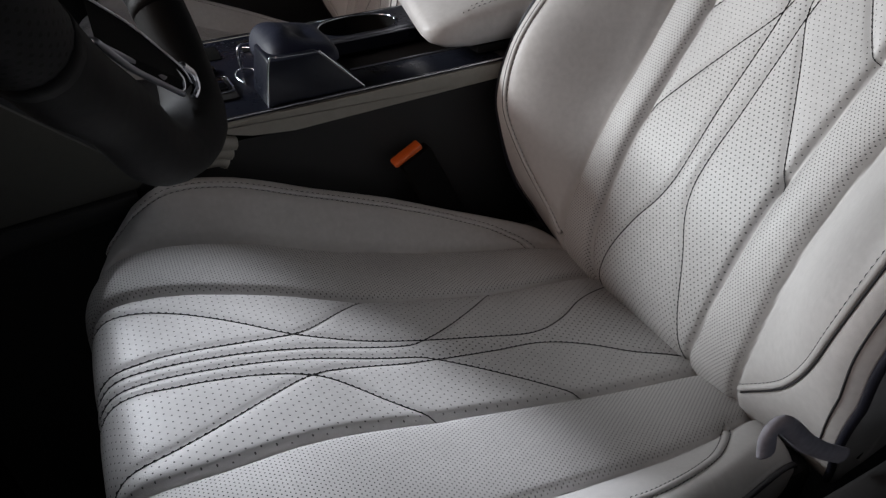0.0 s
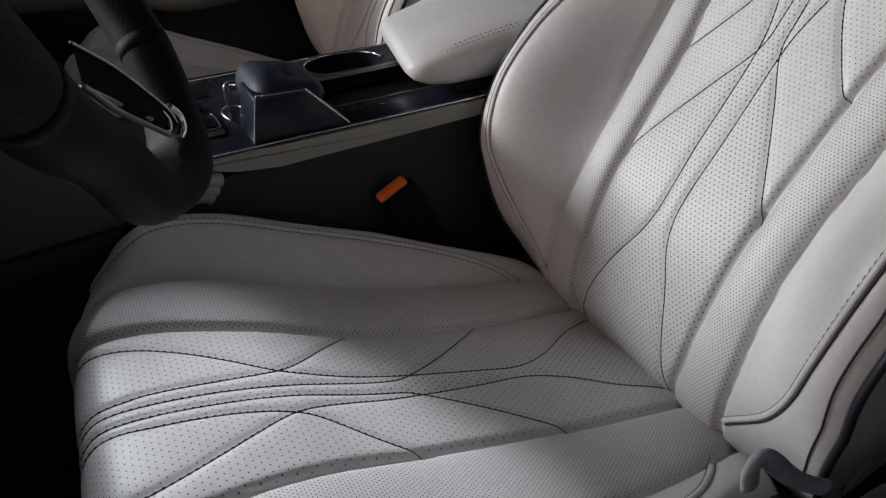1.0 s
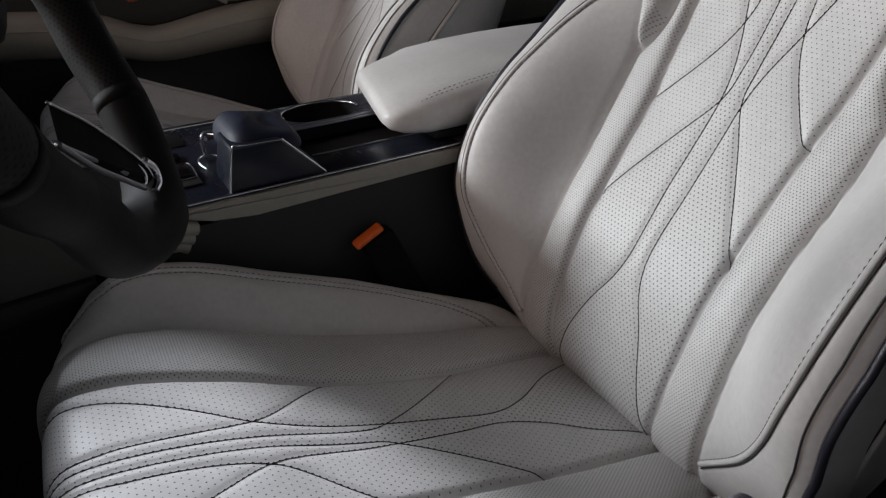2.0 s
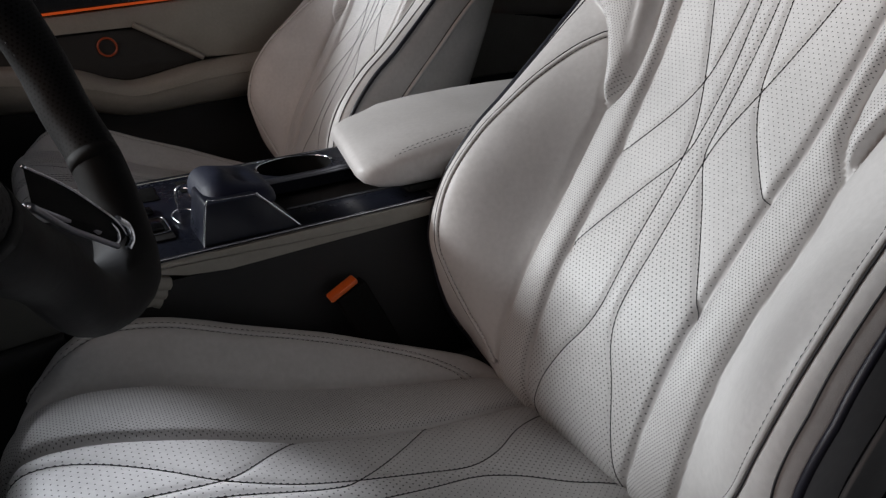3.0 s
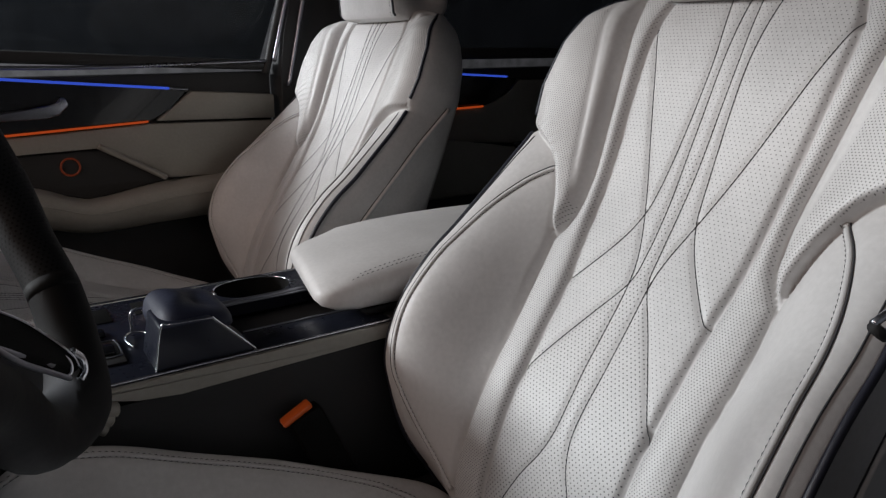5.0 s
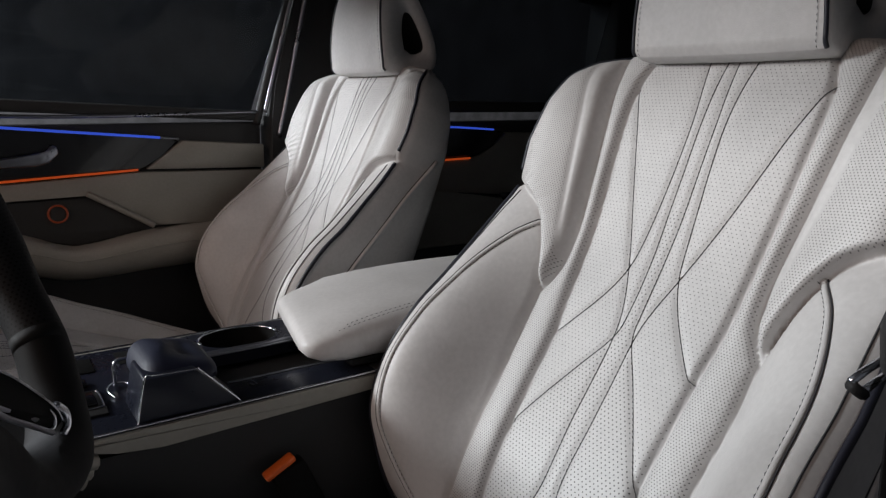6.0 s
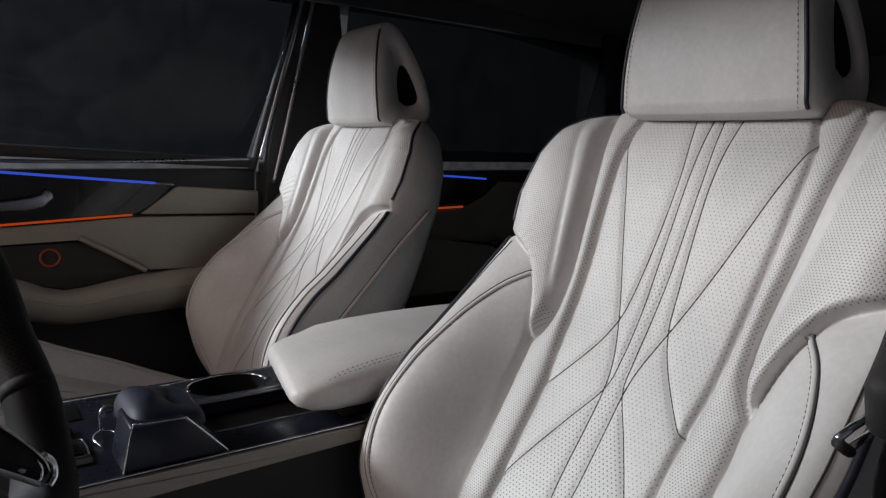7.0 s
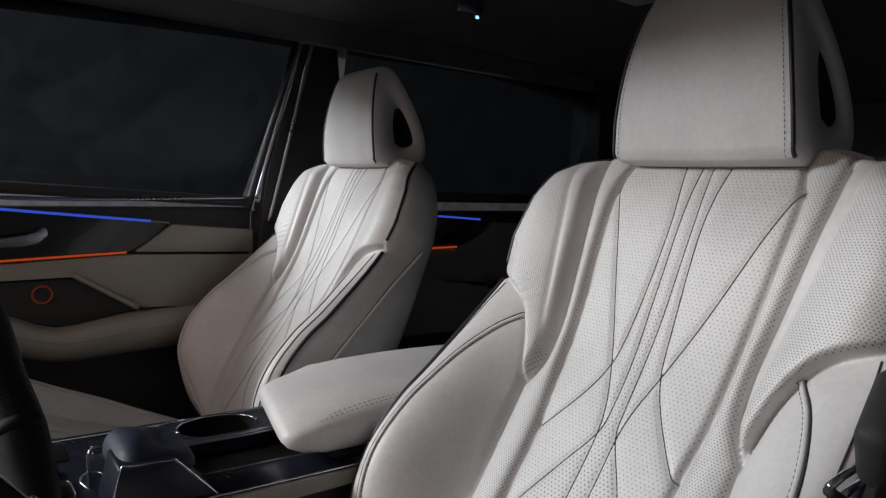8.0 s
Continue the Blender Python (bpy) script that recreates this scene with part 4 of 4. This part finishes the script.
for k in range(len(xs) - 1):
    for i in range(m):
        j = (i + 1) % m
        f.append((k * m + i, k * m + j, (k + 1) * m + j, (k + 1) * m + i))
f += [tuple(range(m))[::-1], tuple((len(xs) - 1) * m + i for i in range(m))]
rest = solid("armrest_lid", v, f, leather, console, "cream leather armrest lid with double stitching")
for y, dz in ((.306, .0), (.300, -.002)):
    pts = along([(-.088, y, .262), (-.062, y, .2745), (-.03, y, .2825 + dz), (.02, y, .2895 + dz), (.08, y, .295 + dz), (.15, y, .2975 + dz), (.28, y, .297 + dz)], 80)
    solid("lid_stitching", *stitches(pts, np.tile([0, -.4, .9], (80, 1)), .005, .0025, .0007), thread, rest, "dark thread", smooth=False)
part("lid_base", box(-.045, .30, .300, .525, .2187, .230, .004), black_plastic, rest, "black hinge base")
strip("lid_latch", [(-.060, .400, .224), (-.052, .400, .232), (-.046, .402, .238)], .0050, chrome, rest, "chrome latch")
strip("latch_arm", [(-.062, .360, .224), (-.050, .362, .230), (-.040, .366, .232)], .0035, grey_metal, rest, "grey metal latch arm")

# ---- belt buckle beside the cushion ----
buckle = thing("belt_buckle", "black seat belt buckle with an orange release button", "belt buckle")
stalk = box(-.022, .022, -.012, .012, -.30, .018, .006)
for vert in stalk.verts:
    vert.co = pose(-.150, .262, .112, 0, -24, 0) @ vert.co
part("buckle_body", stalk, rubber, buckle)
button = box(-.021, .021, -.0085, .0085, .018, .026, .003)
for vert in button.verts:
    vert.co = pose(-.156, .262, .110, 0, -27, 0) @ vert.co
part("release_button", button, orange_plastic, buckle, "orange release button")

# ---- steering wheel ----
TILT = radians(20)
W_UP, W_OUT = np.array([-math.sin(TILT), 0, math.cos(TILT)]), np.array([math.cos(TILT), 0, math.sin(TILT)])
W_C = np.array([-.505, -.045, .520])
wheel = thing("steering_wheel", "black leather steering wheel with chrome-edged spoke", "steering wheel")


def on_wheel(y, h, out):
    return W_C + np.array([0, y, 0]) + h * W_UP + out * W_OUT


RIM = along([(-.56, -.04, .735), (-.535, .09, .675), (-.497, .143, .60), (-.461, .156, .537), (-.434, .150, .466), (-.423, .130, .422), (-.412, .100, .386), (-.409, .066, .350), (-.415, .020, .329),
             (-.441, -.035, .342), (-.457, -.09, .393), (-.470, -.15, .435), (-.486, -.212, .50), (-.51, -.238, .58), (-.54, -.18, .68), (-.56, -.04, .735)], 240)
seam_at = [int(np.argmin(np.linalg.norm(RIM - np.array(q_), axis=1))) for q_ in ((-.497, .143, .60), (-.412, .100, .386), (-.474, -.17, .45), (-.52, -.23, .62))]


def rim_mesh(name, i0, i1, mat, sides=20):
    pts = RIM[i0:i1 + 1]
    r = .0185 + .004 * np.exp(-((pts[:, 1] - .0) / .06) ** 2) * (pts[:, 2] < .45)
    verts, faces = tube(pts, r, sides)
    ob = solid(name, verts, faces, mat, wheel)
    me = ob.data
    uv = me.uv_layers.new(name="UVMap")
    for poly in me.polygons:
        for li in poly.loop_indices:
            vi = me.loops[li].vertex_index
            uv.data[li].uv = ((vi % sides) * .0058, (vi // sides) * .0052)
    for label, value in (("edge", 1.0), ("hole", 1.0)):
        at = me.attributes.new(label, "FLOAT", "POINT")
        at.data.foreach_set("value", [value] * len(me.vertices))
    return ob


rim_mesh("rim_upper", 0, seam_at[0], black_leather)
rim_mesh("rim_grip", seam_at[0], seam_at[1], black_perforated)
rim_mesh("rim_lower", seam_at[1], seam_at[2], black_leather)
rim_mesh("rim_grip", seam_at[2], seam_at[3], black_perforated)
rim_mesh("rim_upper", seam_at[3], 239, black_leather)
for k in (seam_at[1], seam_at[2]):
    solid("rim_joint", *tube(RIM[k - 1:k + 2], .0189, 20), black_leather, wheel)
lace = RIM[seam_at[0]:seam_at[1]] + np.array([-.010, -.014, -.006])
solid("rim_lacing", *stitches(lace, np.tile([-.5, -.8, 0], (len(lace), 1)), .006, .003, .0012), thread, wheel, "dark lacing thread", smooth=False)
hub = part("hub", prism([(-.055, -.040), (-.035, -.062), (.035, -.062), (.055, -.040), (.06, .03), (.04, .055), (-.04, .055), (-.06, .03)], -.02, .030, .014, 3), black_leather, wheel, "black airbag cover")
for vert in hub.data.vertices:
    y, out, h = vert.co
    vert.co = Vector(on_wheel(y, h, out))
DEEP = np.array([.04, .95, -.31])
UPPER = [(-.453, -.108, .451), (-.437, -.062, .423), (-.421, -.024, .392), (-.414, -.011, .378), (-.411, -.003, .366)]
LOWER = [(-.418, -.012, .364), (-.431, -.039, .384), (-.443, -.070, .405), (-.454, -.106, .431)]
loop = [np.array(p_) for p_ in (*UPPER, *LOWER)]
n = len(loop)
v = [p_ + DEEP * .004 for p_ in loop] + [p_ + DEEP * .022 for p_ in loop]
solid("lower_spoke", v, [tuple(range(n)), tuple(range(2 * n - 1, n - 1, -1))] + [(i, (i + 1) % n, n + (i + 1) % n, n + i) for i in range(n)], rubber, wheel, "black spoke", smooth=False)
strip("spoke_chrome", UPPER, .0009, chrome, wheel, "chrome spoke edge")
strip("spoke_corner", [(-.4145, -.010, .381), (-.409, -.001, .371), (-.4085, .0, .362), (-.412, -.004, .358)], .0026, chrome, wheel, "chrome spoke corner")
strip("spoke_inner_corner", [(-.421, -.017, .384), (-.4165, -.010, .374), (-.417, -.010, .367), (-.421, -.016, .367)], .0016, chrome, wheel, "chrome spoke corner")
strip("spoke_lower_edge", LOWER, .0018, grey_metal, wheel, "grey metal spoke edge")
strip("spoke_insert", [(-.456, -.100, .430), (-.445, -.074, .412), (-.438, -.052, .399), (-.428, -.030, .383)], .0030, grey_metal, wheel, "grey metal spoke insert", flat=.6)
for sgn in (-1, 1):
    cross = prism([(sgn * .05, -.02), (sgn * .172, .0), (sgn * .172, .04), (sgn * .05, .03)], -.012, .012, .006, 2)
    for vert in cross.verts:
        y, out, h = vert.co
        vert.co = Vector(on_wheel(y, h, out))
    part("side_spoke", cross, black_plastic, wheel)
solid("column", *tube([W_C - .02 * W_OUT, W_C - .12 * W_OUT, W_C - .36 * W_OUT], .045, 20), black_plastic, wheel, "black steering column")

# ---- driver's belt, pillar and seat-side trim ----
near_pillar = prism([(.26, -.76), (.62, -.76), (.62, .45), (.50, .94), (.36, .94), (.30, .55), (.26, .45)], -.52, -.46, .012, 3)
tagged(part("pillar", near_pillar, black_plastic), "black centre pillar beside the open driver's door", "pillar", kind="structure")
belt = thing("seat_belt", "black seat belt with a chrome tongue beside the seat", "seat belt")
web = along([(.31, -.445, .86), (.15, -.395, .63), (.030, -.340, .475), (.008, -.326, .42), (.009, -.325, .34), (.05, -.33, .10), (.12, -.33, -.28)], 60)
v = []
for p_ in web:
    v += [p_ + np.array([-.024, .006, 0]), p_ + np.array([.024, -.006, 0]), p_ + np.array([.024, -.0075, 0]), p_ + np.array([-.024, .0045, 0])]
solid("webbing", v, [(i * 4 + k, i * 4 + (k + 1) % 4, (i + 1) * 4 + (k + 1) % 4, (i + 1) * 4 + k) for i in range(59) for k in range(4)], fabric_black, belt)
guide = box(-.030, .036, -.012, .012, -.022, .026, .010, 3)
for vert in guide.verts:
    vert.co = pose(.002, -.316, .446, 0, -30, 10) @ vert.co
tongue = part("tongue_grip", guide, black_plastic, belt, "black tongue grip")
for bar in ([(-.035, -.302, .4155), (-.018, -.303, .4200), (-.002, -.306, .4250)], [(-.019, -.302, .4045), (-.004, -.303, .4085), (.012, -.306, .4135)]):
    solid("tongue_blade", *tube(bar, .0026, 8), chrome, tongue, "chrome tongue")
solid("tongue_cap", *tube([(-.036, -.303, .4140), (-.027, -.303, .4085), (-.018, -.303, .4040)], .0038, 8), black_plastic, tongue)

felt = thing("belt_sleeve", "grey felt belt sleeve tucked beside the seat", "belt sleeve")
solid("sleeve_fold", *tube(along([(-0.145, -0.272, 0.152), (-0.149, -0.272, 0.172), (-0.142, -0.272, 0.178), (-0.131, -0.274, 0.169), (-0.113, -0.276, 0.148), (-0.091, -0.278, 0.128), (-0.071, -0.282, 0.115)], 40), .0075, 12, .5), felt_grey, felt)
side = thing("seat_side_cover", "black plastic cover along the seat's outer side", "seat trim")
part("cover_body", prism([(-.40, -.22), (.10, -.22), (.06, .07), (-.02, .105), (-.16, .09), (-.30, .05), (-.40, .0)], -.318, -.292, .010, 3), black_plastic, side)
